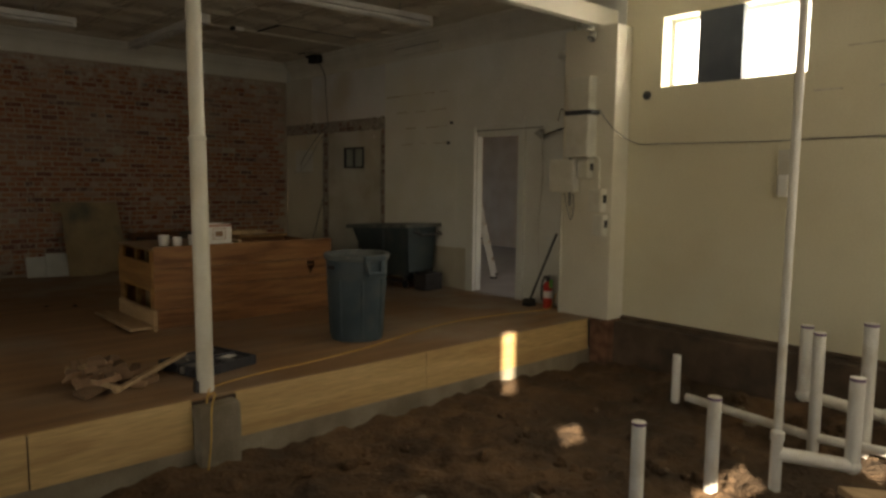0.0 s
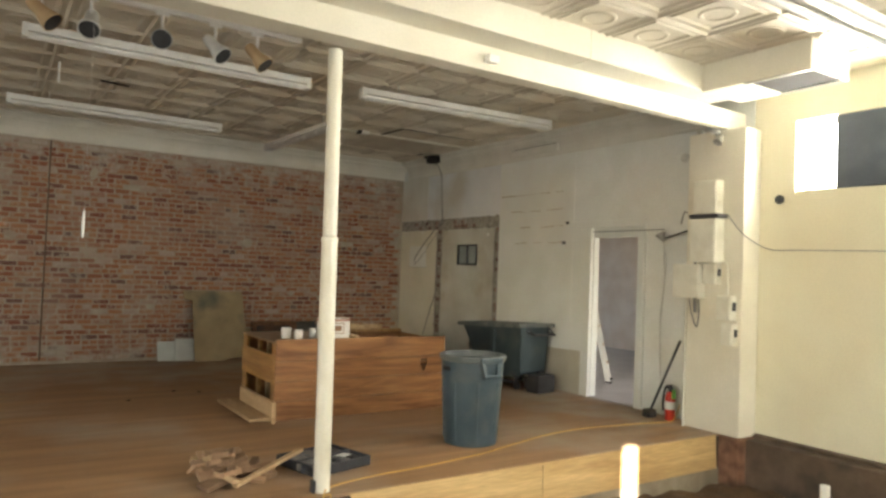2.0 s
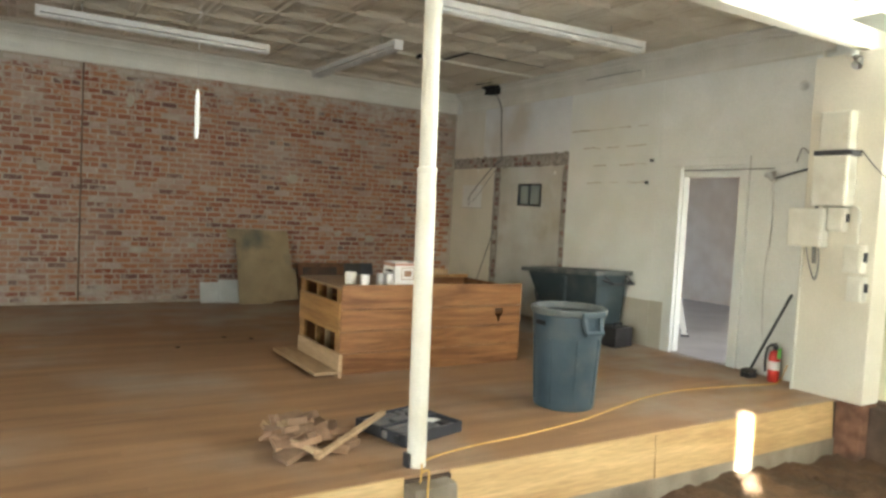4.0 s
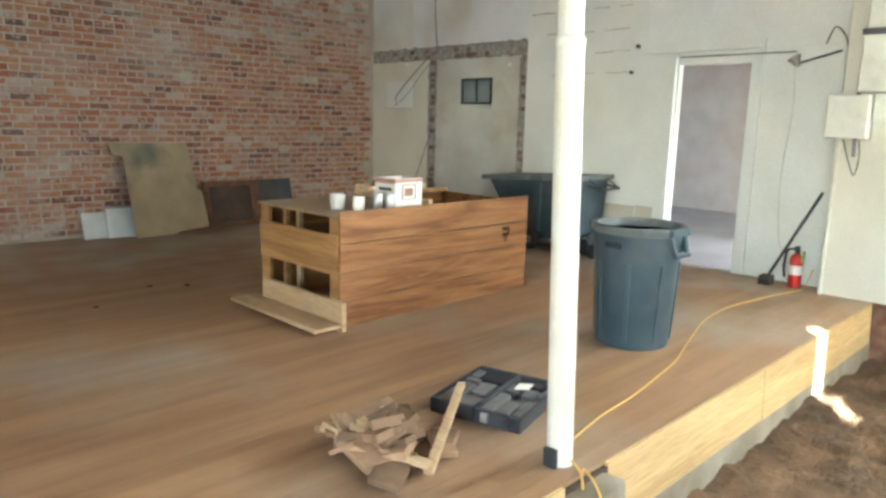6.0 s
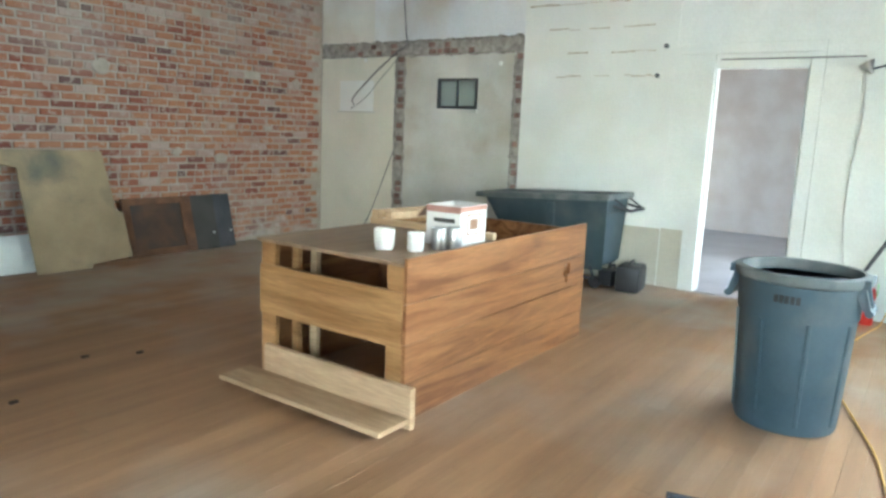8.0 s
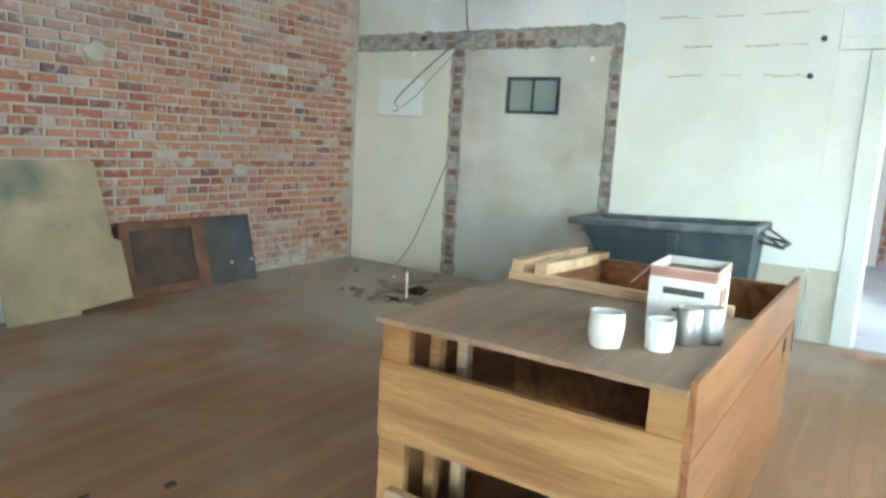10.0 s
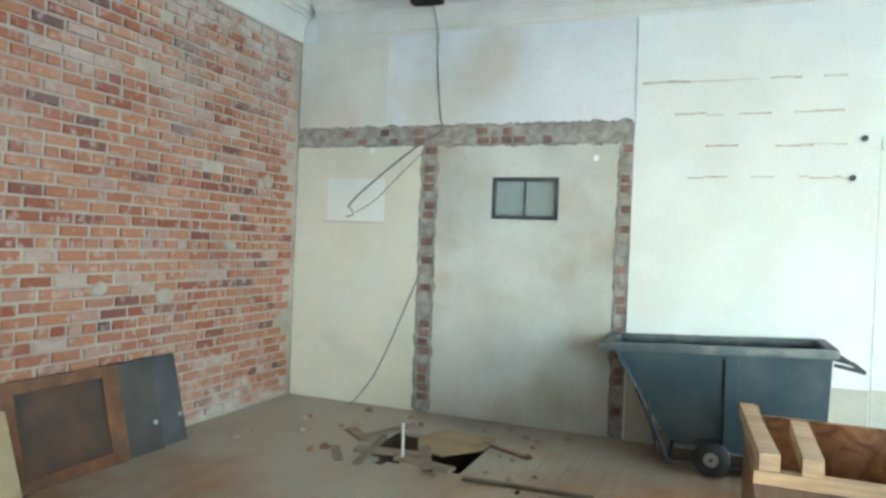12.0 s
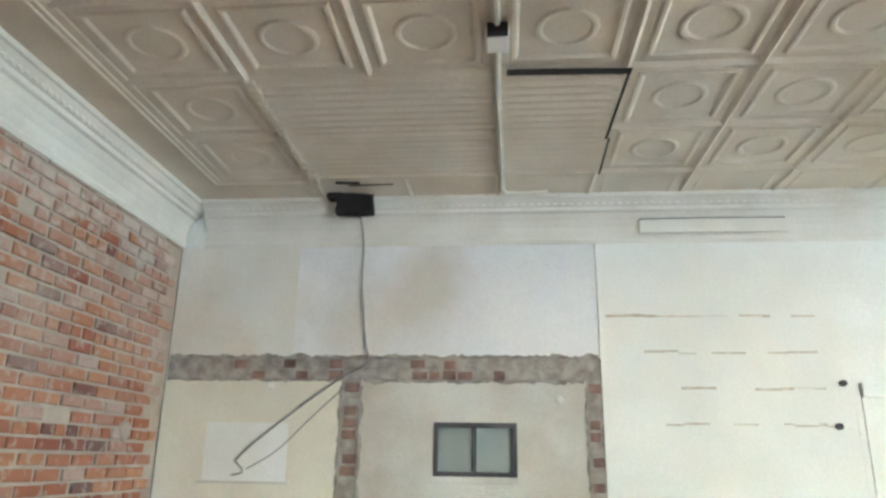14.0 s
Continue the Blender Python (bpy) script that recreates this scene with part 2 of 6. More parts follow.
MAT = {
    "plaster": surf("white_plaster", (0.76, 0.78, 0.74), (0.83, 0.85, 0.82), 2.0, 0.8, 0.2, c3=(0.70, 0.69, 0.60), scale3=1.1, amount3=0.35),
    "cream": surf("cream_plaster", (0.70, 0.68, 0.57), (0.76, 0.74, 0.64), 1.6, 0.75, 0.25, c3=(0.55, 0.54, 0.46), scale3=1.5, amount3=0.4),
    "old_plaster": surf("stained_grey_plaster", (0.50, 0.49, 0.43), (0.65, 0.66, 0.62), 1.2, 0.85, 0.5, c3=(0.40, 0.34, 0.24), scale3=1.3, amount3=0.7),
    "bare_tan": surf("bare_tan_plaster", (0.52, 0.49, 0.40), (0.60, 0.57, 0.48), 2.0, 0.8, 0.3, c3=(0.44, 0.39, 0.30), scale3=1.6, amount3=0.5),
    "stained_cream": surf("yellowed_plaster", (0.68, 0.66, 0.59), (0.76, 0.75, 0.69), 1.5, 0.85, 0.3, c3=(0.58, 0.52, 0.42), scale3=1.7, amount3=0.5),
    "upper": surf("patched_upper_plaster", (0.70, 0.72, 0.73), (0.80, 0.82, 0.83), 1.4, 0.8, 0.3, c3=(0.56, 0.50, 0.39), scale3=0.9, amount3=0.6),
    "yellow_wall": surf("yellowed_wall_paint", (0.66, 0.62, 0.47), (0.72, 0.69, 0.54), 1.2, 0.7, 0.2, c3=(0.60, 0.56, 0.42), scale3=0.6, amount3=0.4),
    "scar": surf("mortar_scar", (0.25, 0.23, 0.205), (0.44, 0.415, 0.37), 12.0, 0.95, 0.8, fine=80),
    "grime": surf("grimy_mortar_edge", (0.22, 0.205, 0.18), (0.40, 0.38, 0.34), 14.0, 0.95, 0.8, fine=80),
    "scar_brick": surf("grimy_scar_brick", (0.15, 0.095, 0.08), (0.30, 0.20, 0.165), 9.0, 0.95, 0.6, vary=0.3),
    "mortar": surf("lime_mortar", (0.38, 0.325, 0.255), (0.49, 0.43, 0.35), 6.0, 0.95, 0.6, c3=(0.33, 0.24, 0.19), scale3=2.0, amount3=0.6),
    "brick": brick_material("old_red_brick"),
    "tin": surf("painted_pressed_tin", (0.62, 0.57, 0.47), (0.70, 0.65, 0.55), 2.5, 0.5, 0.1, c3=(0.52, 0.44, 0.33), scale3=1.2, amount3=0.5),
    "beam": surf("cream_beam_paint", (0.72, 0.69, 0.58), (0.78, 0.75, 0.65), 2.0, 0.6, 0.1),
    "cornice": surf("cream_cornice_paint", (0.68, 0.67, 0.60), (0.76, 0.75, 0.69), 3.0, 0.55, 0.1),
    "floor": wood_material("worn_floor_strip", (0.255, 0.143, 0.071), (0.375, 0.224, 0.116), 0, 7.0, 0.5, 0.07, (0.37, 0.31, 0.245), knots=False, spec=0.4),
    "subfloor": surf("dark_subfloor", (0.05, 0.035, 0.025), (0.09, 0.06, 0.04), 4.0, 0.9, 0.3),
    "ply": wood_material("riser_plywood", (0.50, 0.33, 0.15), (0.66, 0.47, 0.23), 0, 5.0, 0.6, 0.05),
    "desk_red": wood_material("varnished_brown_plank", (0.16, 0.066, 0.024), (0.34, 0.165, 0.066), 0, 8.0, 0.4, 0.08),
    "desk_ply": wood_material("desk_plywood", (0.25, 0.125, 0.042), (0.46, 0.27, 0.11), 1, 7.0, 0.5, 0.05),
    "desk_top": wood_material("dusty_desk_top", (0.25, 0.165, 0.10), (0.34, 0.235, 0.15), 0, 3.0, 0.5, 0.0, (0.34, 0.27, 0.21)),
    "lumber": wood_material("raw_lumber", (0.40, 0.275, 0.155), (0.54, 0.39, 0.235), 1, 7.0, 0.7, 0.1),
    "scrap": surf("scrap_wood", (0.20, 0.12, 0.07), (0.36, 0.23, 0.14), 6.0, 0.8, 0.3, vary=0.4),
    "dusty_board": surf("dusty_broken_board", (0.19, 0.145, 0.10), (0.31, 0.255, 0.195), 6.0, 0.85, 0.3, vary=0.3),
    "concrete": surf("footing_concrete", (0.22, 0.19, 0.14), (0.36, 0.32, 0.25), 3.0, 0.9, 0.6, c3=(0.15, 0.11, 0.07), scale3=1.3, amount3=0.8),
    "slab": surf("grey_slab", (0.28, 0.27, 0.25), (0.36, 0.35, 0.33), 2.0, 0.8, 0.3),
    "dirt": surf("brown_dirt", (0.065, 0.038, 0.019), (0.17, 0.10, 0.052), 3.4, 0.9, 1.0, c3=(0.05, 0.035, 0.022), scale3=0.7, amount3=0.8, fine=30, bump_size=0.03),
    "foundation": surf("damp_foundation", (0.06, 0.042, 0.03), (0.13, 0.09, 0.06), 4.0, 0.8, 0.8, c3=(0.2, 0.13, 0.09), scale3=1.6, amount3=0.6),
    "foot_brick": surf("crumbling_red_footing", (0.16, 0.075, 0.045), (0.30, 0.16, 0.10), 9.0, 0.9, 0.9, c3=(0.10, 0.07, 0.05), scale3=3.0, amount3=0.7, bump_size=0.03),
    "pole": surf("cream_gloss_paint", (0.72, 0.70, 0.60), (0.78, 0.76, 0.67), 4.0, 0.35, 0.05, c3=(0.60, 0.55, 0.42), scale3=3.0, amount3=0.4),
    "pvc": surf("white_pvc", (0.74, 0.73, 0.69), (0.80, 0.79, 0.75), 5.0, 0.35, 0.03, c3=(0.5, 0.44, 0.35), scale3=4.0, amount3=0.5),
    "primer": surf("purple_pipe_primer", (0.16, 0.10, 0.20), (0.24, 0.16, 0.26), 20.0, 0.5, 0.05),
    "grey_plastic": surf("blue_grey_plastic", (0.048, 0.080, 0.102), (0.075, 0.112, 0.138), 3.0, 0.5, 0.1, c3=(0.15, 0.155, 0.15), scale3=4.0, amount3=0.35),
    "rim_plastic": surf("scuffed_grey_rim", (0.11, 0.13, 0.135), (0.16, 0.18, 0.18), 7.0, 0.55, 0.2, c3=(0.32, 0.31, 0.29), scale3=5.0, amount3=0.5),
    "dump_plastic": surf("dark_blue_grey_plastic", (0.042, 0.066, 0.078), (0.066, 0.095, 0.108), 2.5, 0.55, 0.1, c3=(0.14, 0.14, 0.13), scale3=2.5, amount3=0.35),
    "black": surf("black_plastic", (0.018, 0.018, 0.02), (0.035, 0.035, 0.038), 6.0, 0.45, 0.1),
    "case_shell": surf("black_case_shell", (0.022, 0.024, 0.03), (0.045, 0.047, 0.055), 6.0, 0.5, 0.1),
    "case_tray": surf("dusty_grey_tray", (0.11, 0.11, 0.115), (0.18, 0.175, 0.17), 9.0, 0.6, 0.2),
    "steel": surf("galvanised_steel", (0.38, 0.38, 0.37), (0.50, 0.50, 0.49), 8.0, 0.4, 0.05, metal=0.8),
    "dark_steel": surf("dark_sheet_steel", (0.05, 0.055, 0.06), (0.10, 0.10, 0.11), 3.0, 0.5, 0.1, metal=0.4),
    "box_paint": surf("cream_box_enamel", (0.70, 0.69, 0.60), (0.76, 0.75, 0.67), 4.0, 0.4, 0.05, c3=(0.5, 0.47, 0.38), scale3=5.0, amount3=0.4),
    "white": surf("white_enamel", (0.76, 0.76, 0.73), (0.82, 0.82, 0.80), 5.0, 0.4, 0.05, c3=(0.62, 0.60, 0.55), scale3=4.0, amount3=0.4),
    "paper": surf("white_card", (0.74, 0.73, 0.69), (0.81, 0.80, 0.77), 9.0, 0.7, 0.05),
    "kraft": surf("brown_print", (0.28, 0.16, 0.10), (0.36, 0.22, 0.14), 9.0, 0.7, 0.05),
    "red_print": surf("faded_red_print", (0.42, 0.22, 0.17), (0.52, 0.30, 0.24), 9.0, 0.7, 0.05),
    "red": surf("red_enamel", (0.50, 0.03, 0.02), (0.60, 0.05, 0.035), 5.0, 0.3, 0.03),
    "green": surf("green_tag", (0.18, 0.60, 0.12), (0.24, 0.68, 0.16), 5.0, 0.6, 0.03),
    "orange_cord": surf("yellow_orange_cord", (0.60, 0.36, 0.08), (0.68, 0.43, 0.12), 9.0, 0.5, 0.03),
    "cable": surf("grey_cable", (0.15, 0.15, 0.145), (0.24, 0.24, 0.23), 9.0, 0.6, 0.05),
    "white_cable": surf("white_cable", (0.55, 0.55, 0.52), (0.65, 0.65, 0.62), 9.0, 0.6, 0.05),
    "osb": surf("weathered_plywood_sheet", (0.30, 0.23, 0.13), (0.40, 0.31, 0.18), 3.0, 0.8, 0.2, c3=(0.10, 0.105, 0.085), scale3=1.9, amount3=0.9),
    "rusty": surf("rusted_brown_panel", (0.055, 0.032, 0.02), (0.12, 0.06, 0.03), 4.0, 0.6, 0.3, c3=(0.035, 0.033, 0.03), scale3=2.5, amount3=0.9),
    "dark_panel": surf("dark_grey_panel", (0.045, 0.042, 0.035), (0.075, 0.07, 0.06), 3.0, 0.6, 0.2),
    "ceramic": surf("dusty_white_slab", (0.58, 0.60, 0.57), (0.68, 0.70, 0.67), 5.0, 0.5, 0.1),
    "frost": surf("grey_frosted_board", (0.30, 0.36, 0.36), (0.38, 0.44, 0.44), 4.0, 0.5, 0.05),
    "rust_frame": surf("orange_rusted_steel", (0.11, 0.05, 0.022), (0.21, 0.10, 0.045), 7.0, 0.7, 0.4, c3=(0.05, 0.038, 0.03), scale3=4.0, amount3=0.7),
    "pink_brick": surf("pinkish_limewash_wall", (0.66, 0.57, 0.51), (0.74, 0.67, 0.62), 3.0, 0.85, 0.5, c3=(0.58, 0.43, 0.35), scale3=0.7, amount3=0.3),
    "room_floor": surf("lilac_grey_concrete", (0.42, 0.40, 0.41), (0.52, 0.50, 0.51), 2.0, 0.5, 0.15),
    "spot_tan": surf("tan_spot_shell", (0.42, 0.29, 0.16), (0.50, 0.36, 0.21), 8.0, 0.5, 0.05),
    "bulb": surf("frosted_lamp_face", (0.55, 0.55, 0.54), (0.66, 0.66, 0.65), 8.0, 0.2, 0.0),
    "tube": surf("unlit_fluorescent_tube", (0.72, 0.72, 0.70), (0.80, 0.80, 0.78), 8.0, 0.25, 0.0),
    # Near-black that stands for the shade in holes, gaps and open boxes.
    "hole": surf("dark_void", (0.012, 0.011, 0.01), (0.025, 0.022, 0.02), 8.0, 0.95, 0.2),
    "blue_board": surf("dark_blue_shutter", (0.07, 0.085, 0.11), (0.10, 0.12, 0.15), 3.0, 0.6, 0.1),
    "rust_stain": surf("rust_brown_scrape", (0.44, 0.39, 0.30), (0.64, 0.61, 0.53), 14.0, 0.9, 0.4),
    "asphalt": surf("dark_ground", (0.045, 0.045, 0.045), (0.06, 0.06, 0.058), 3.0, 0.9, 0.3),
    "sun_screen": surf("plain_sun_screen", (0.35, 0.32, 0.28), (0.42, 0.39, 0.34), 1.0, 0.9, 0.3),
}


def dust_over(m, color, x0, x1, y0, y1):
    """Demolition dust lying over a floor, thickest towards one corner, with a ragged edge."""
    n, l = m.node_tree.nodes, m.node_tree.links
    b = n["Principled BSDF"]
    old = b.inputs["Base Color"].links[0].from_socket
    geo, sep = n.new("ShaderNodeNewGeometry"), n.new("ShaderNodeSeparateXYZ")
    l.new(geo.outputs["Position"], sep.inputs[0])
    t = n.new("ShaderNodeTexNoise")
    t.inputs["Scale"].default_value, t.inputs["Detail"].default_value = 1.6, 8
    l.new(geo.outputs["Position"], t.inputs["Vector"])
    fac = t.outputs[0]
    for axis, lo, hi in (("X", x0, x1), ("Y", y0, y1)):
        r, a = n.new("ShaderNodeMapRange"), n.new("ShaderNodeMath")
        r.inputs["From Min"].default_value, r.inputs["From Max"].default_value, r.inputs["To Max"].default_value = lo, hi, 0.4
        a.operation = "ADD"
        l.new(sep.outputs[axis], r.inputs["Value"])
        l.new(fac, a.inputs[0])
        l.new(r.outputs[0], a.inputs[1])
        fac = a.outputs[0]
    r = n.new("ShaderNodeMapRange")
    r.inputs["From Min"].default_value, r.inputs["From Max"].default_value, r.inputs["To Max"].default_value = 0.78, 1.15, 0.9
    l.new(fac, r.inputs["Value"])
    mx = n.new("ShaderNodeMix")
    mx.data_type = "RGBA"
    l.new(r.outputs[0], mx.inputs["Factor"])
    l.new(old, mx.inputs["A"])
    mx.inputs["B"].default_value = (*color, 1)
    l.new(mx.outputs["Result"], b.inputs["Base Color"])


dust_over(MAT["floor"], (0.40, 0.37, 0.31), 3.6, 6.2, 8.6, 11.0)


def glass_material():
    m, n, l, b = nodes_of("dirty_window_glass")
    b.inputs["Base Color"].default_value = (0.42, 0.50, 0.49, 1)
    t, r = n.new("ShaderNodeTexNoise"), n.new("ShaderNodeMapRange")
    t.inputs["Scale"].default_value = 6
    r.inputs["To Min"].default_value, r.inputs["To Max"].default_value = 0.4, 0.7
    l.new(t.outputs[0], r.inputs["Value"])
    l.new(r.outputs[0], b.inputs["Roughness"])
    b.inputs["Transmission Weight"].default_value = 0.35
    return m


MAT["glass"] = glass_material()


# ---- mesh helpers ----
def box(bm, lo, hi, bevel=0.0, m=None):
    r = bmesh.ops.create_cube(bm, size=1.0)
    size = [max(hi[i] - lo[i], 1e-4) for i in range(3)]
    mid = [(hi[i] + lo[i]) / 2 for i in range(3)]
    bmesh.ops.transform(bm, matrix=Matrix.Translation(mid) @ Matrix.Diagonal((*size, 1)), verts=r["verts"])
    vs = r["verts"]
    if bevel:
        es = list({e for v in vs for e in v.link_edges})
        rb = bmesh.ops.bevel(bm, geom=es, offset=bevel, segments=2, affect="EDGES", profile=0.6)
        vs = list({v for f in rb["faces"] for v in f.verts} | {v for v in vs if v.is_valid})
    if m is not None:
        bmesh.ops.transform(bm, matrix=m, verts=vs)
    return bm


def tube_between(bm, a, b, r, seg=14, r2=None):
    a, b = Vector(a), Vector(b)
    rot = (b - a).to_track_quat("Z", "Y").to_matrix().to_4x4()
    bmesh.ops.create_cone(bm, cap_ends=True, segments=seg, radius1=r, radius2=r if r2 is None else r2, depth=(b - a).length, matrix=Matrix.Translation((a + b) / 2) @ rot)
    return bm


def lathe(bm, profile, seg=28, centre=(0, 0, 0), m=None):
    """A surface of revolution round z from (radius, height) pairs."""
    rings = []
    for r, z in profile:
        rings.append([bm.verts.new((centre[0] + r * math.cos(2 * math.pi * k / seg), centre[1] + r * math.sin(2 * math.pi * k / seg), centre[2] + z)) for k in range(seg)])
    for a, b in zip(rings, rings[1:]):
        for k in range(seg):
            bm.faces.new((a[k], a[(k + 1) % seg], b[(k + 1) % seg], b[k]))
    if profile[0][0] > 0.0005:
        bm.faces.new(list(reversed(rings[0])))
    if profile[-1][0] > 0.0005:
        bm.faces.new(rings[-1])
    if m is not None:
        bmesh.ops.transform(bm, matrix=m, verts=[v for r in rings for v in r])
    return bm


def link(name, bm, material, smooth=False):
    me = bpy.data.meshes.new(name)
    bmesh.ops.recalc_face_normals(bm, faces=bm.faces)
    bm.to_mesh(me)
    bm.free()
    me.materials.append(MAT[material])
    if smooth:
        me.polygons.foreach_set("use_smooth", [True] * len(me.polygons))
        me.set_sharp_from_angle(angle=radians(40))
    return new(name, me)


def thing(name, at, label, category, group="", kind=""):
    ob = new(name)
    ob.empty_display_size = 0.1
    ob.location = at
    return tagged(ob, label, category, group, kind)


def part(name, bm, material, parent, label="", smooth=False):
    """One mesh under a thing; its vertices are in the thing's own space."""
    ob = link(name, bm, material, smooth)
    ob.parent = parent
    if label:
        ob["label"] = label
    return ob


def solid(name, bm, material, label, category, group="", kind="", smooth=False, at=(0, 0, 0)):
    ob = link(name, bm, material, smooth)
    ob.location = at
    return tagged(ob, label, category, group, kind)


def B(*a, **k):
    return box(bmesh.new(), *a, **k)


def T(*a, **k):
    return tube_between(bmesh.new(), *a, **k)


def L(*a, **k):
    return lathe(bmesh.new(), *a, **k)


def cord(name, pts, r, material, parent=None, label="", category="cable", res=6):
    """A cable swept along smoothed points."""
    p = [Vector(q) for q in pts]
    fine = []
    for i in range(len(p) - 1):
        a, b, c, d = p[max(i - 1, 0)], p[i], p[i + 1], p[min(i + 2, len(p) - 1)]
        for k in range(res):
            t = k / res
            fine.append(0.5 * ((2 * b) + (c - a) * t + (2 * a - 5 * b + 4 * c - d) * t * t + (3 * b - a - 3 * c + d) * t ** 3))
    fine.append(p[-1])
    bm = bmesh.new()
    rings = []
    for i, q in enumerate(fine):
        way = (fine[min(i + 1, len(fine) - 1)] - fine[max(i - 1, 0)]).normalized()
        rot = way.to_track_quat("Z", "Y")
        rings.append([bm.verts.new(q + rot @ Vector((r * math.cos(k * math.pi / 3), r * math.sin(k * math.pi / 3), 0))) for k in range(6)])
    for a, b in zip(rings, rings[1:]):
        for k in range(6):
            bm.faces.new((a[k], a[(k + 1) % 6], b[(k + 1) % 6], b[k]))
    bm.faces.new(rings[0])
    bm.faces.new(rings[-1])
    if parent:
        return part(name, bm, material, parent, label, True)
    return solid(name, bm, material, label, category, smooth=True)


# ---- large structure ----
XW, YB, YE, ZC = 6.68, 12.5, 5.55, 3.5
XMIN, YMIN = -5.0, -0.2


def wall_with_holes(bm, axis, lo, hi, u0, u1, z0, z1, holes):
    """A wall slab between lo and hi on its axis (0 x, 1 y), with rectangular openings (u0, u1, z0, z1) through it."""
    us = sorted({u0, u1, *[h[0] for h in holes], *[h[1] for h in holes]})
    for a, b in zip(us, us[1:]):
        cut = sorted([(h[2], h[3]) for h in holes if h[0] < (a + b) / 2 < h[1]])
        z = z0
        for c, d in cut + [(z1, z1)]:
            if c - z > 1e-4:
                p, q = (lo, a, z), (hi, b, c)
                if axis == 1:
                    p, q = (a, lo, z), (b, hi, c)
                box(bm, p, q)
            z = d
    return bm


# back wall: one masonry wall, openings for the doorway and the high windows
bm = bmesh.new()
wall_with_holes(bm, 0, XW + 0.012, XW + 0.10, 5.4, YB + 0.3, -0.6, ZC + 0.1, [(6.84, 7.60, 0.0, 2.05), (10.12, 10.62, 1.65, 1.955)])
solid("wall_east", bm, "plaster", "whitewashed back wall with an open doorway", "wall", kind="structure")
bm = bmesh.new()
wall_with_holes(bm, 0, XW + 0.02, XW + 0.30, YMIN, 5.4, 0.03, ZC + 0.1, [(3.57, 4.97, 2.43, 3.12), (0.2, 1.6, 2.43, 3.12)])
solid("wall_east_pit", bm, "yellow_wall", "cream painted wall with high windows above the dug-out pit", "wall", kind="structure")
# finish layers of the back wall
solid("plaster_panel", B((XW - 0.012, 7.95, 0.0), (XW + 0.011, 9.545, 3.18)), "plaster", "smooth white wallboard panel with old screw lines", "wall panel", kind="structure")
solid("plaster_panel_over_door", B((XW - 0.006, 6.0, 2.15), (XW + 0.011, 7.948, 3.18)), "plaster", "white wallboard above the doorway", "wall panel", kind="structure")
solid("plaster_panel_by_door", B((XW - 0.006, 6.0, 0.0), (XW + 0.011, 6.73, 2.148)), "plaster", "white wallboard beside the doorway", "wall panel", kind="structure")
bm = bmesh.new()
wall_with_holes(bm, 0, XW - 0.004, XW + 0.011, 9.645, 11.135, 0.0, 2.24, [(10.12, 10.62, 1.65, 1.955)])
solid("bare_plaster_panel", bm, "old_plaster", "bare grey plaster with brown water stains", "wall panel", kind="structure")
solid("cream_panel", B((XW - 0.008, 11.27, 0.0), (XW + 0.011, YB, 2.24)), "cream", "cream painted plaster wall panel", "wall panel", kind="structure")
solid("upper_panel", B((XW - 0.006, 9.55, 2.392), (XW + 0.011, YB, 3.2)), "upper", "patched white plaster above the wall scar", "wall panel", kind="structure")
solid("bare_dado", B((XW - 0.0155, 7.96, 0.0), (XW - 0.0125, 9.53, 0.55)), "bare_tan", "unpainted tan band along the foot of the wallboard", "wall panel", kind="structure")
solid("upper_panel_patch", B((XW - 0.0095, 11.62, 2.393), (XW - 0.0065, YB, 3.178)), "stained_cream", "yellowed unpainted corner of the upper plaster", "wall panel", kind="structure")
# scars where partitions stood
scar = thing("wall_scar", (0, 0, 0), "scar of broken brick and mortar left by removed partitions", "wall scar", kind="structure")
bm = bmesh.new()
box(bm, (XW + 0.0, 11.135, 0), (XW + 0.0115, 11.27, 2.24))
box(bm, (XW + 0.0, 9.545, 0), (XW + 0.0115, 9.645, 2.24))
box(bm, (XW + 0.0, 9.545, 2.24), (XW + 0.0115, YB, 2.392))
part("mortar_bed", bm, "scar", scar)


def ragged_strip(y0, y1, z0, z1, up, seed):
    """A torn edge of mortar smeared out beside a scar; up gives the way it frays (0 along y, 1 along z)."""
    bm = bmesh.new()
    n = max(8, int(((y1 - y0) if up else (z1 - z0)) / 0.025))
    rows = []
    for k in range(n + 1):
        f = k / n
        w = 0.45 + 0.55 * noise.noise((f * n * 0.23, seed, 0.0)) + 0.35 * noise.noise((f * n * 0.9, seed, 5.0))
        w = min(max(w, 0.08), 1.0)
        a, b = ((y0 + f * (y1 - y0), z0), (y0 + f * (y1 - y0), z0 + w * (z1 - z0))) if up else ((y0, z0 + f * (z1 - z0)), (y0 + w * (y1 - y0), z0 + f * (z1 - z0)))
        rows.append([bm.verts.new((x, *q)) for q, x in ((a, XW - 0.0135), (b, XW - 0.0105), (b, XW - 0.004), (a, XW - 0.004))])
    for p, q in zip(rows, rows[1:]):
        for k in range(4):
            bm.faces.new((p[k], p[(k + 1) % 4], q[(k + 1) % 4], q[k]))
    bm.faces.new(rows[0])
    bm.faces.new(rows[-1])
    part("ragged_edge", bm, "grime", scar, "torn grey mortar edge")


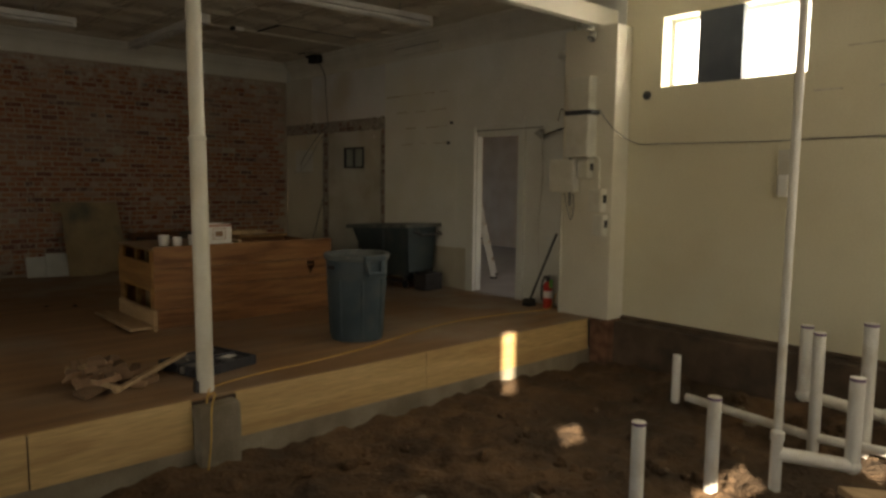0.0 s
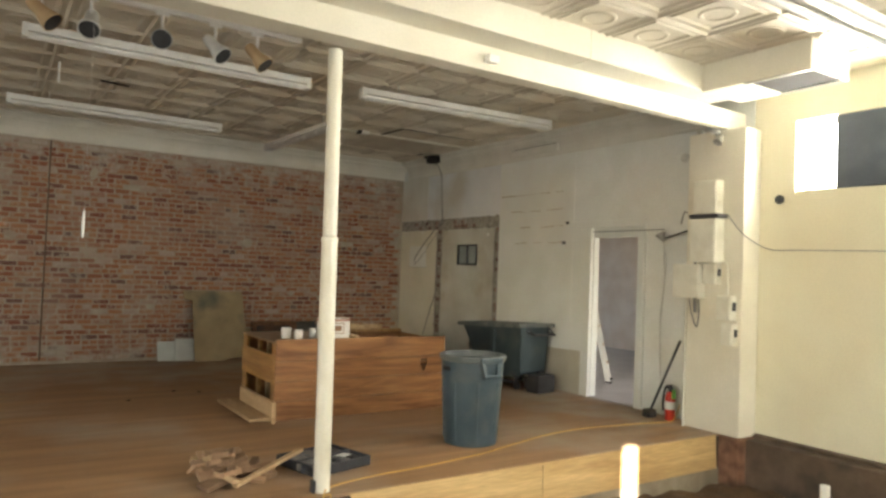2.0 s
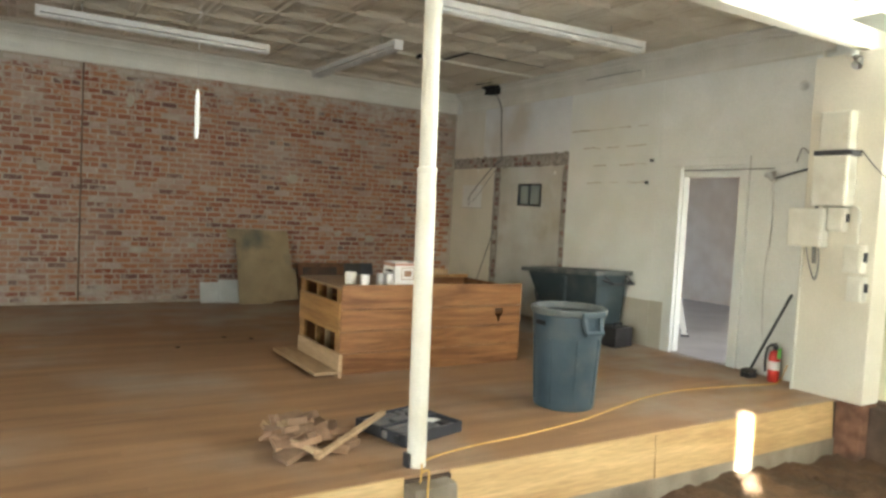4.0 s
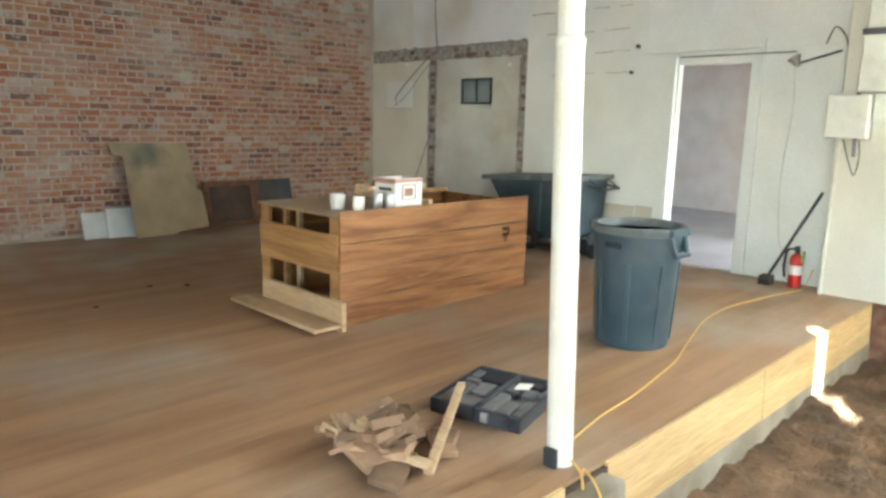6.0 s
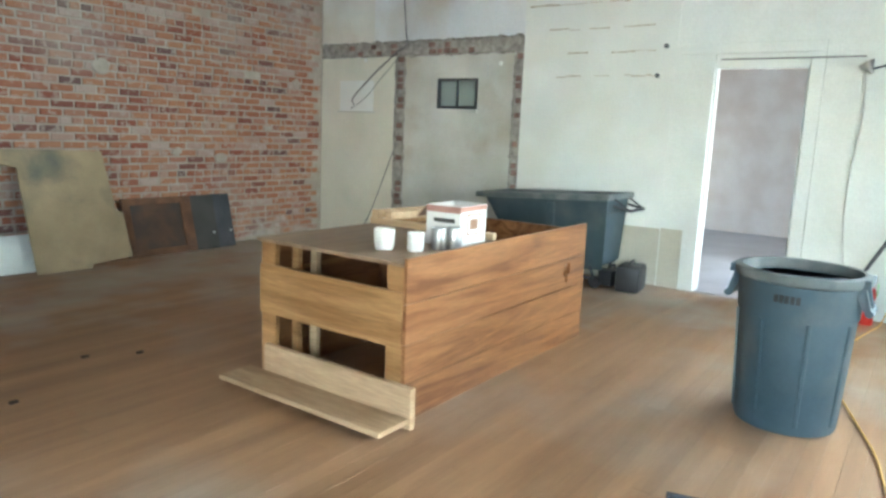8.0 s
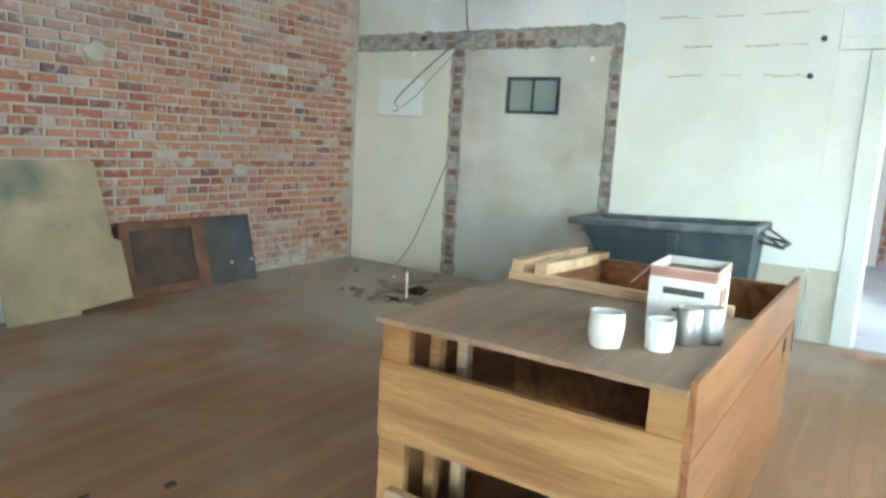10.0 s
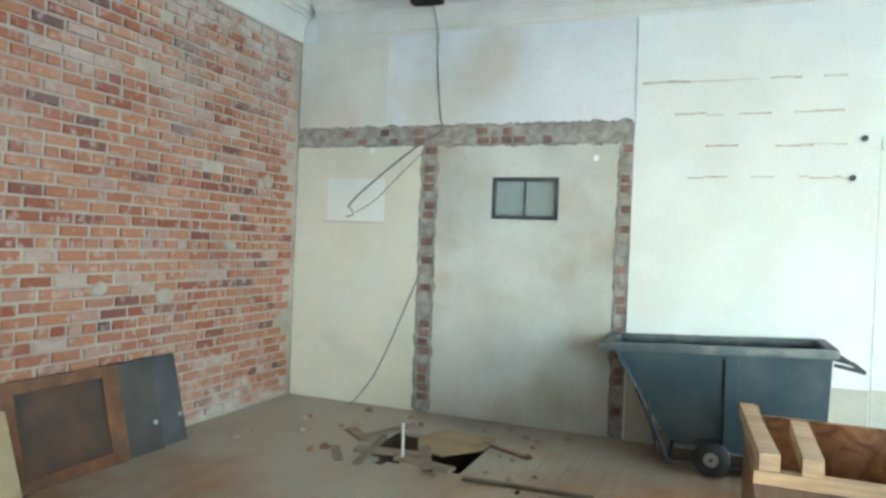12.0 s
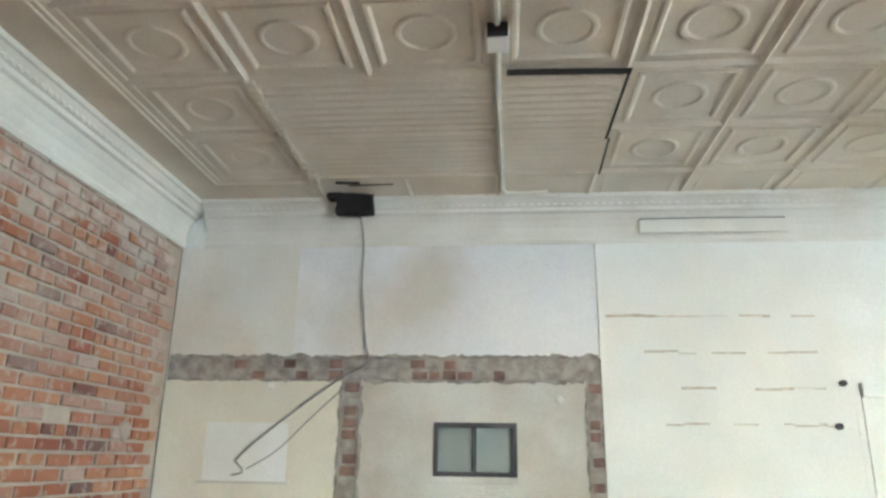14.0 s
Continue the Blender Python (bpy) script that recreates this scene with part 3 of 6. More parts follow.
ragged_strip(9.56, YB - 0.01, 2.385, 2.435, True, 1.0)
ragged_strip(9.66, 11.12, 2.245, 2.20, True, 2.0)
ragged_strip(11.28, YB - 0.01, 2.245, 2.215, True, 3.0)
ragged_strip(11.265, 11.30, 0.02, 2.2, False, 4.0)
ragged_strip(11.14, 11.10, 0.02, 2.2, False, 5.0)
ragged_strip(9.64, 9.675, 0.02, 2.2, False, 6.0)

# brick wall on the north side: masonry core with the bricks set proud of it
solid("wall_north", B((XMIN, YB + 0.012, -0.6), (XW + 0.012, YB + 0.35, ZC + 0.1)), "mortar", "old red brick wall with pale mortar", "brick wall", kind="structure")
# west wall with the shop window; unseen south wall, gaps added to shape the sun
bm = bmesh.new()
wall_with_holes(bm, 0, XMIN - 0.25, XMIN, YMIN, YB + 0.3, -0.6, ZC + 0.1, [(0.2, 4.8, 0.4, 3.0)])
solid("wall_west", bm, "plaster", "plain plaster wall with a wide shop window", "wall", kind="structure")
bm = bmesh.new()
def sun_gap(x, y, z, w, h):
    """The opening in the south wall through which the sun reaches a place, w wide and h high."""
    d = (y - YMIN) / SUN_DIR.y
    px, pz = x - d * SUN_DIR.x, z - d * SUN_DIR.z
    return (px - w / 2, px + w / 2, pz - h / 2, pz + h / 2)


wall_with_holes(bm, 1, YMIN - 0.04, YMIN, XMIN, XW + 0.3, -0.6, ZC + 0.1, [sun_gap(5.06, 5.50, -0.26, 0.20, 0.70), sun_gap(4.44, 4.28, -0.45, 0.30, 0.17), sun_gap(4.38, 2.98, -0.42, 0.70, 0.17), sun_gap(5.45, 2.50, -0.42, 0.35, 0.15)])
solid("wall_south", bm, "plaster", "plain wall out of view, with narrow gaps added to let sun in", "wall", kind="structure")
# Made-up window out of view, so that the pit's fill lamp has a source.
fill_window = thing("window_5", (0, 0, 0), "white window panel out of view, added behind the fill lamp", "window", kind="structure")
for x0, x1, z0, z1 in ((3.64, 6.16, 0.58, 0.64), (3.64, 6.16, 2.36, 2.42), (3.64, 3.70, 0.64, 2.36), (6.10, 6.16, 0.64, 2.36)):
    part("window_frame", B((x0, YMIN + 0.002, z0), (x1, YMIN + 0.05, z1), 0.003), "white", fill_window)
part("pane", B((3.70, YMIN + 0.003, 0.64), (6.10, YMIN + 0.015, 2.36)), "paper", fill_window, "plain white pane behind the fill lamp")
bm = bmesh.new()
for y0, y1, z0, z1 in ((0.2, 4.8, 0.4, 0.46), (0.2, 4.8, 2.94, 3.0), (0.2, 0.26, 0.46, 2.94), (2.17, 2.23, 0.46, 2.94), (4.74, 4.8, 0.46, 2.94)):
    box(bm, (XMIN - 0.1, y0, z0), (XMIN - 0.04, y1, z1))
solid("window_1", bm, "white", "wide shop window frame", "window", kind="structure")

# ceiling with pressed tin tiles in one mesh
def tin_tile(bm, x, y, p, z, plain=False):
    def ring(h, zz):
        return [bm.verts.new((x + sx * h, y + sy * h, zz)) for sx, sy in ((-1, -1), (1, -1), (1, 1), (-1, 1))]
    h = p / 2
    steps = [(h, z), (h * 0.955, z - 0.0), (h * 0.93, z + 0.007), (h * 0.80, z + 0.007), (h * 0.76, z - 0.003), (h * 0.71, z - 0.003), (h * 0.66, z + 0.009)]
    rings = [ring(*s) for s in steps]
    for a, b in zip(rings, rings[1:]):
        for k in range(4):
            bm.faces.new((a[k], a[(k + 1) % 4], b[(k + 1) % 4], b[k]))
    bm.faces.new(rings[-1])
    n = 16
    prof = [(h * 0.47, z + 0.009), (h * 0.43, z + 0.001), (h * 0.38, z + 0.001), (h * 0.34, z + 0.0088)]
    circ = [[bm.verts.new((x + r * math.cos(2 * math.pi * k / n), y + r * math.sin(2 * math.pi * k / n), zz - 0.0006)) for k in range(n)] for r, zz in prof]
    for a, b in zip(circ, circ[1:]):
        for k in range(n):
            bm.faces.new((a[k], a[(k + 1) % n], b[(k + 1) % n], b[k]))
    # rolled seam along two edges
    for q in ((x - h, y - h, x + h, y - h), (x - h, y - h, x - h, y + h)):
        a = Vector((q[0], q[1], z)); b = Vector((q[2], q[3], z))
        side = Vector((-(b - a).y, (b - a).x, 0)).normalized() * 0.016
        v = [bm.verts.new(c) for c in (a - side, b - side, b + Vector((0, 0, -0.012)), a + Vector((0, 0, -0.012)), a + side, b + side)]
        bm.faces.new((v[0], v[1], v[2], v[3]))
        bm.faces.new((v[3], v[2], v[5], v[4]))


bm = bmesh.new()
TP = 0.61
for i in range(-13, 3):
    for j in range(-21, 4):
        x, y = 4.93 + TP * (i + 0.5), 10.2 + TP * (j + 0.5)
        if x < -3 or y < 0.1 or x > 6.5:
            continue
        if 4.9 < x < 6.2 and 9.59 < y < 11.45:
            continue
        if y > 12.1:
            continue
        tin_tile(bm, x, y, TP, ZC)
# bare ribbed sheets where tiles were taken down
for k in range(16):
    x = 4.97 + k * 0.072
    hgt = 0.016 if k < 9 else 0.006
    for y0, y1 in ((9.6, 10.18), (10.22, 11.40)):
        v = [bm.verts.new(c) for c in ((x, y0, ZC - 0.002), (x + 0.02, y0, ZC - hgt), (x + 0.05, y0, ZC - 0.002), (x, y1, ZC - 0.002), (x + 0.02, y1, ZC - hgt), (x + 0.05, y1, ZC - 0.002))]
        for f in ((0, 1, 4, 3), (1, 2, 5, 4), (0, 2, 1), (3, 4, 5)):
            bm.faces.new([v[q] for q in f])
box(bm, (4.93, 10.21, ZC - 0.008), (6.2, 10.225, ZC + 0.01))
box(bm, (4.93, 9.58, ZC - 0.002), (6.5, 11.42, ZC + 0.03))
box(bm, (XMIN, YMIN, ZC + 0.03), (XW + 0.3, YB + 0.3, ZC + 0.2))
box(bm, (6.15, -0.1, ZC + 0.001), (XW, YB, ZC + 0.029))
box(bm, (-3.2, 12.03, ZC + 0.001), (6.15, YB, ZC + 0.029))
for k, (d, h) in enumerate(((0.0, 0.012), (0.028, 0.022), (0.056, 0.012))):
    box(bm, (-3.0, 12.06 + d, ZC - h), (6.18 + d, 12.085 + d, ZC + 0.005), 0.004)
    box(bm, (6.18 + d, 11.46, ZC - h), (6.205 + d, 12.06 + d, ZC + 0.005), 0.004)
rag = random.Random(77)
x = 4.94
while x < 6.2:
    w = rag.uniform(0.03, 0.08)
    box(bm, (x, 11.39 + rag.uniform(-0.012, 0.012), ZC - rag.uniform(0.012, 0.03)), (x + w, 11.43, ZC + 0.005))
    x += w
solid("ceiling", bm, "tin", "cream painted pressed tin ceiling, some tiles missing", "ceiling", kind="structure")


def cornice(name, along, a, b, wall, sign):
    """A crown moulding; its profile steps out from the wall (sign) to the ceiling."""
    prof = [(0, 3.18), (0.014, 3.18), (0.018, 3.21), (0.010, 3.225), (0.012, 3.30), (0.03, 3.345), (0.06, 3.39), (0.085, 3.40), (0.09, 3.425), (0.105, 3.43), (0.14, 3.47), (0.16, 3.475), (0.165, ZC + 0.01), (0, ZC + 0.01)]
    bm = bmesh.new()
    ends = []
    for u in (a, b):
        ends.append([bm.verts.new((u, wall + sign * d, z) if along == 0 else (wall + sign * d, u, z)) for d, z in prof])
    for k in range(len(prof)):
        bm.faces.new((ends[0][k], ends[0][(k + 1) % len(prof)], ends[1][(k + 1) % len(prof)], ends[1][k]))
    bm.faces.new(ends[0])
    bm.faces.new(ends[1])
    u = a
    while u < b - 0.03:
        if along == 0:
            box(bm, (u, wall + sign * 0.118 if sign < 0 else wall, 3.432), (u + 0.026, wall if sign < 0 else wall + 0.118, 3.46))
        else:
            box(bm, (wall + sign * 0.118, u, 3.432), (wall, u + 0.026, 3.46))
        u += 0.055
    return solid(name, bm, "cornice", "cream dentilled crown moulding", "cornice", kind="structure")


cornice("trim_cornice_north", 0, -3.0, XW, YB, -1)
cornice("trim_cornice_east", 1, 5.95, YB - 0.166, XW, -1)

# beam over the platform edge, and the pilaster that carries it
beam = thing("beam", (0, 0, 0), "boxed-in cream painted ceiling beam with a seam", "beam", kind="structure")
bm = B((-3.0, 5.50, 3.08), (XW - 0.002, 5.72, 3.27), 0.006)
for v in bm.verts:
    if v.co.y > 5.6:
        v.co.y += 0.055 - 0.03 * v.co.x
part("lower_beam", bm, "beam", beam)
part("upper_beam", B((-3.0, 5.22, 3.27), (4.148, 5.60, ZC + 0.02), 0.006), "beam", beam)
part("upper_beam_end", B((4.152, 5.22, 3.27), (6.05, 5.55, ZC + 0.02), 0.006), "beam", beam)
solid("pilaster", B((6.42, 5.32, 0.0), (XW + 0.015, 5.98, 3.08), 0.01), "beam", "cream painted square pilaster", "pilaster", kind="structure")
solid("pilaster_foot", B((6.40, 5.30, -0.6), (XW + 0.3, 5.545, -0.002), 0.03), "foot_brick", "crumbling brick foot under the pilaster", "footing", kind="structure")

# ground, pit and slab
def ground_height(x, y):
    h = -0.47 + 0.07 * noise.noise((x * 0.9, y * 0.9, 0.3)) + 0.05 * noise.noise((x * 2.7, y * 2.7, 4.0))
    c = noise.noise((x * 7.0, y * 7.0, 9.0))
    h += 0.05 * max(c, -0.2) + 0.03 * abs(noise.noise((x * 15.0, y * 15.0, 2.0)))
    h += 0.10 * math.exp(-((x - 2.2) ** 2 + (y - 4.2) ** 2) / 0.9)
    return h


bm = bmesh.new()
nx, ny = 150, 200
grid = [[bm.verts.new((0.55 + 6.12 * i / nx, -0.19 + 5.8 * j / ny, ground_height(0.55 + 6.12 * i / nx, -0.19 + 5.8 * j / ny))) for j in range(ny + 1)] for i in range(nx + 1)]
for i in range(nx):
    for j in range(ny):
        bm.faces.new((grid[i][j], grid[i + 1][j], grid[i + 1][j + 1], grid[i][j + 1]))
solid("ground_pit", bm, "dirt", "dug-out pit floor of loose brown earth", "earth", kind="structure", smooth=True)
solid("floor_entry", B((XMIN, YMIN, -0.6), (0.55, YE - 0.045, -0.03)), "slab", "worn concrete entry floor", "floor", kind="structure")
solid("ground", B((-60, -60, -0.8), (60, 60, -0.62)), "asphalt", "plain ground around the building", "ground", kind="structure")
solid("foundation_ledge", B((6.50, YMIN, -0.6), (XW + 0.3, 5.30, -0.01), 0.015), "foundation", "damp dark foundation under the cream wall", "foundation", kind="structure")
solid("foundation_sill", B((6.62, YMIN, -0.008), (XW + 0.3, 5.30, 0.03), 0.008), "foundation", "crumbled brick ledge under the cream wall", "foundation", kind="structure")
# Unseen screen, added to keep the low sun out of the shop window.
solid("wall_outside", B((-11.5, -0.9, -0.6), (-5.4, -0.7, 6.5)), "sun_screen", "unseen plain wall added to block the sun", "wall", kind="structure")
solid("pavement", B((-11.5, -0.7, -0.62), (-5.26, 9, -0.05)), "slab", "concrete pavement outside the shop window", "pavement", kind="structure")

# high windows above the pit
def high_window(name, y0, y1, board):
    w = thing(name, (0, 0, 0), "small high window, its middle covered by a dark board", "window", kind="structure")
    bm = bmesh.new()
    for a, b, c, d in ((y0, y1, 2.43, 2.47), (y0, y1, 3.08, 3.12), (y0, y0 + 0.04, 2.47, 3.08), (y1 - 0.04, y1, 2.47, 3.08)):
        box(bm, (XW + 0.20, a, c), (XW + 0.25, b, d))
    part("window_frame", bm, "white", w)
    part("mullion", B((XW + 0.20, y1 - 0.40, 2.47), (XW + 0.25, y1 - 0.37, 3.08)), "white", w)
    if board:
        part("board", B((XW + 0.02, 4.15, 2.435), (XW + 0.10, 4.585, 3.115), 0.004), "blue_board", w, "dark blue-grey board")
    return w


def sky_glow():
    m, n, l, b = nodes_of("bright_hazy_daylight")
    b.inputs["Base Color"].default_value = (0.8, 0.85, 0.9, 1)
    b.inputs["Emission Color"].default_value = (0.93, 0.97, 1.0, 1)
    b.inputs["Emission Strength"].default_value = 1.2
    return m


MAT["sky_glow"] = sky_glow()
solid("backdrop", B((7.40, -0.6, 1.6), (7.42, 5.38, 3.9)), "sky_glow", "bright hazy daylight outside the high windows", "backdrop", kind="structure")
high_window("window_2", 3.57, 4.97, True)
high_window("window_3", 0.2, 1.6, False)

# doorway trim
casing = thing("trim_door_casing", (0, 0, 0), "white painted wooden door casing", "door casing", kind="structure")
part("side_board", B((XW - 0.035, 7.60, 0), (XW + 0.011, 7.74, 2.15), 0.006), "plaster", casing)
part("back_board", B((XW - 0.02, 7.742, 0), (XW + 0.0115, 7.949, 2.15), 0.002), "plaster", casing)
part("side_board", B((XW - 0.035, 6.735, 0), (XW + 0.011, 6.84, 2.15), 0.006), "plaster", casing)
part("head_board", B((XW - 0.036, 6.735, 2.152), (XW + 0.011, 7.945, 2.24), 0.006), "plaster", casing)
part("jamb", B((XW + 0.013, 7.585, 0), (XW + 0.102, 7.605, 2.05)), "plaster", casing)
part("jamb", B((XW + 0.013, 6.835, 0), (XW + 0.102, 6.86, 2.05)), "plaster", casing)
part("head_jamb", B((XW + 0.013, 6.86, 2.03), (XW + 0.102, 7.585, 2.06)), "plaster", casing)
part("foot_board", B((XW - 0.024, 7.744, 0), (XW - 0.0205, 7.947, 0.56)), "bare_tan", casing, "unpainted tan lower length")
part("threshold", B((XW - 0.02, 6.86, -0.02), (XW + 0.11, 7.585, 0.012), 0.004), "room_floor", casing)

# room beyond the doorway
solid("floor_next_room", B((XW + 0.10, 5.4, -0.3), (13.0, 14.0, 0.0)), "room_floor", "dusty lilac-grey concrete floor of the next room", "floor", kind="structure")
bm = bmesh.new()
wall_with_holes(bm, 0, 11.62, 11.9, 5.6, 13.7, 0, 3.5, [(6.4, 7.52, 0.0, 2.5)])
box(bm, (6.78, 13.7, 0), (11.9, 14.0, 3.5))
# The low opening is made up, out of view, for the fill lamp.
wall_with_holes(bm, 1, 5.4, 5.6, 6.98, 11.9, 0, 3.5, [(7.26, 8.04, 0.5, 1.7)])
box(bm, (12.4, 5.4, 0), (12.6, 9.0, 3.5))
solid("wall_next_room", bm, "pink_brick", "pinkish limewashed walls of the next room", "wall", kind="structure")
solid("ceiling_next_room", B((6.98, 5.4, 3.5), (12.6, 14.0, 3.65)), "plaster", "plain ceiling of the next room", "ceiling", kind="structure")

# ---- platform edge ----
HOLE = (5.38, 6.04, 10.33, 11.10)
bm = bmesh.new()
for lo, hi in (((XMIN, YE - 0.02), (HOLE[0], YB + 0.012)), ((HOLE[1], YE - 0.02), (XW + 0.012, YB + 0.012)), ((HOLE[0], YE - 0.02), (HOLE[1], HOLE[2])), ((HOLE[0], HOLE[3]), (HOLE[1], YB + 0.012))):
    box(bm, (*lo, -0.32), (*hi, -0.022))
solid("floor", bm, "subfloor", "raised timber platform with worn strip flooring", "floor", kind="structure")
solid("footing", B((0.55, YE - 0.035, -0.6), (6.40, YE + 0.3, -0.325), 0.012), "concrete", "rough dirty concrete footing under the platform", "footing", kind="structure")
riser = thing("platform_riser", (0, 0, 0), "yellowish plywood boards facing the platform edge", "riser", kind="structure")
for x0, x1, lean in ((0.56, 1.078, 0.012), (1.086, 2.03, 0.02), (2.34, 4.066, 0.01), (4.072, 6.36, 0.016)):
    bm = B((x0, YE - 0.02, -0.33), (x1, YE - 0.001, -0.004), 0.003)
    for v in bm.verts:
        if v.co.z < -0.2:
            v.co.y -= lean
    part("board", bm, "ply", riser)

# ---- column ----
column = thing("steel_column", (2.187, 5.672, -0.03), "tall cream painted round steel column", "column")
column.rotation_euler = (radians(-2.4), radians(0.4), 0)
part("lower_shaft", L([(0.056, 0.012), (0.056, 1.745)], 28), "pole", column, smooth=True)
part("upper_shaft", L([(0.050, 1.765), (0.050, 3.11)], 28), "pole", column, smooth=True)
part("collar", L([(0.057, 1.735), (0.060, 1.742), (0.060, 1.765), (0.051, 1.772)], 28), "pole", column, smooth=True)
part("base_plate", B((-0.09, -0.09, 0.0), (0.09, 0.09, 0.012), 0.003), "dark_steel", column)
part("strap", B((-0.075, -0.03, 0.012), (-0.056, 0.03, 0.11), 0.003), "dark_steel", column, "dark steel strap")
ped = B((2.04, 5.42, -0.6), (2.33, 5.76, -0.034), 0.03)
bmesh.ops.subdivide_edges(ped, edges=ped.edges[:], cuts=2)
for v in ped.verts:
    v.co += 0.02 * noise.noise_vector(v.co * 7)
    v.co.z = min(v.co.z, -0.032)
solid("pier_block", ped, "concrete", "broken dark concrete pier under the column", "pier", smooth=True)

# ---- waste bin ----
def waste_bin(x, y, turn):
    t = thing("waste_bin", (x, y, 0.0), "round blue-grey plastic waste bin with drooping handles", "waste bin")
    t.rotation_euler = (0, 0, radians(turn))
    part("body", L([(0.0, 0.02), (0.215, 0.02), (0.232, 0.0), (0.24, 0.02), (0.268, 0.56), (0.276, 0.58), (0.282, 0.72), (0.284, 0.745), (0.262, 0.745), (0.258, 0.56), (0.228, 0.04), (0.0, 0.035)], 40), "grey_plastic", t, smooth=True)
    part("rim", L([(0.283, 0.735), (0.298, 0.742), (0.304, 0.765), (0.302, 0.785), (0.290, 0.792), (0.270, 0.790), (0.261, 0.74), (0.283, 0.735)], 40), "rim_plastic", t, "scuffed lighter grey rim", True)
    for k in range(8):
        a = 2 * math.pi * (k + 0.5) / 8
        bm = bmesh.new()
        m = Matrix.Rotation(a, 4, "Z")
        for rr0, rr1, w in ((0.238, 0.269, 0.012),):
            vs = [bm.verts.new(m @ Vector(c)) for c in ((rr0, -w, 0.05), (rr0 + 0.012, -w * 0.6, 0.05), (rr0 + 0.012, w * 0.6, 0.05), (rr0, w, 0.05), (rr1 - 0.004, -w, 0.56), (rr1 + 0.009, -w * 0.6, 0.56), (rr1 + 0.009, w * 0.6, 0.56), (rr1 - 0.004, w, 0.56))]
            for f in ((0, 1, 5, 4), (1, 2, 6, 5), (2, 3, 7, 6), (0, 3, 2, 1), (4, 5, 6, 7), (3, 0, 4, 7)):
                bm.faces.new([vs[q] for q in f])
        part("rib", bm, "grey_plastic", t)
    for s in (-1, 1):
        bm = bmesh.new()
        for w0, w1 in ((-0.10, -0.065), (0.065, 0.10)):
            vs = [bm.verts.new((s * c[0], c[1], c[2])) for c in ((0.28, w0, 0.775), (0.28, w1, 0.775), (0.325, w1 * 0.8, 0.62), (0.325, w0 * 0.8, 0.62), (0.26, w0, 0.70), (0.26, w1, 0.70), (0.30, w1 * 0.8, 0.61), (0.30, w0 * 0.8, 0.61))]
            for f in ((0, 1, 2, 3), (4, 5, 6, 7), (0, 3, 7, 4), (1, 2, 6, 5), (0, 1, 5, 4), (2, 3, 7, 6)):
                bm.faces.new([vs[q] for q in f])
        tube_between(bm, (s * 0.315, -0.085, 0.625), (s * 0.315, 0.085, 0.625), 0.018)
        box(bm, (min(s * 0.27, s * 0.31), -0.11, 0.74), (max(s * 0.27, s * 0.31), 0.11, 0.785), 0.008)
        part("handle", bm, "grey_plastic", t)
    mark = bmesh.new()
    a0 = math.radians(90)
    for k in range(5):
        a = a0 + (k - 2) * 0.085
        m = Matrix.Rotation(a, 4, "Z")
        box(mark, (0.281, -0.009, 0.655), (0.286, 0.009, 0.69), m=m)
    part("mark", mark, "black", t, "row of plain dark embossed marks")
    return t


waste_bin(3.93, 6.36, 88)

# ---- counter ----
def counter():
    t = thing("wooden_counter", (2.60, 7.79, 0.0), "unfinished wooden counter of brown planks and plywood, partly open on top", "counter")
    # long plank front: four boards, one with a broken knot hole
    zs = [0.0, 0.19, 0.385, 0.58, 0.80]
    for k in range(4):
        if k == 2:
            bm = bmesh.new()
            wall_with_holes(bm, 1, 0.0, 0.02, 0.0, 1.98, zs[k] + 0.002, zs[k + 1] - 0.002, [(1.66, 1.75, 0.47, 0.55), (1.69, 1.72, 0.42, 0.47)])
            part("plank", bm, "desk_red", t)
        else:
            part("plank", B((0, 0.0, zs[k] + 0.002), (1.98, 0.02, zs[k + 1] - 0.002), 0.002), "desk_red", t)
    # end frame
    part("end_post", B((0.0, 0.021, 0.0), (0.03, 0.12, 0.755), 0.002), "desk_ply", t)
    part("end_post", B((0.0, 0.90, 0.0), (0.03, 1.01, 0.755), 0.002), "desk_ply", t)
    part("end_rail", B((-0.012, 0.021, 0.365), (0.019, 1.01, 0.635), 0.002), "desk_ply", t)
    part("inner_post", B((0.12, 0.86, 0.0), (0.16, 0.90, 0.755), 0.002), "desk_ply", t)
    part("inner_post", B((0.20, 0.80, 0.0), (0.24, 0.84, 0.755), 0.002), "lumber", t)
    part("top", B((-0.015, 0.021, 0.757), (0.93, 1.03, 0.775), 0.002), "desk_top", t, "dusty plywood top")
    part("cross_rail", B((0.90, 0.10, 0.776), (0.94, 1.03, 0.815), 0.002), "lumber", t, "raw timber rail")
    part("back_panel", B((0.03, 0.99, 0.0), (1.98, 1.01, 0.755), 0.002), "desk_red", t)
    part("far_end", B((1.93, 0.021, 0.0), (1.95, 0.989, 0.755), 0.002), "desk_red", t)
    part("inner_shelf", B((0.945, 0.021, 0.50), (1.93, 0.989, 0.52), 0.002), "desk_red", t)
    part("partition", B((0.945, 0.025, 0.0), (0.965, 0.985, 0.756)), "desk_red", t)
    part("back_rail", B((0.945, 0.96, 0.757), (1.96, 1.03, 0.79), 0.002), "desk_ply", t)
    return t


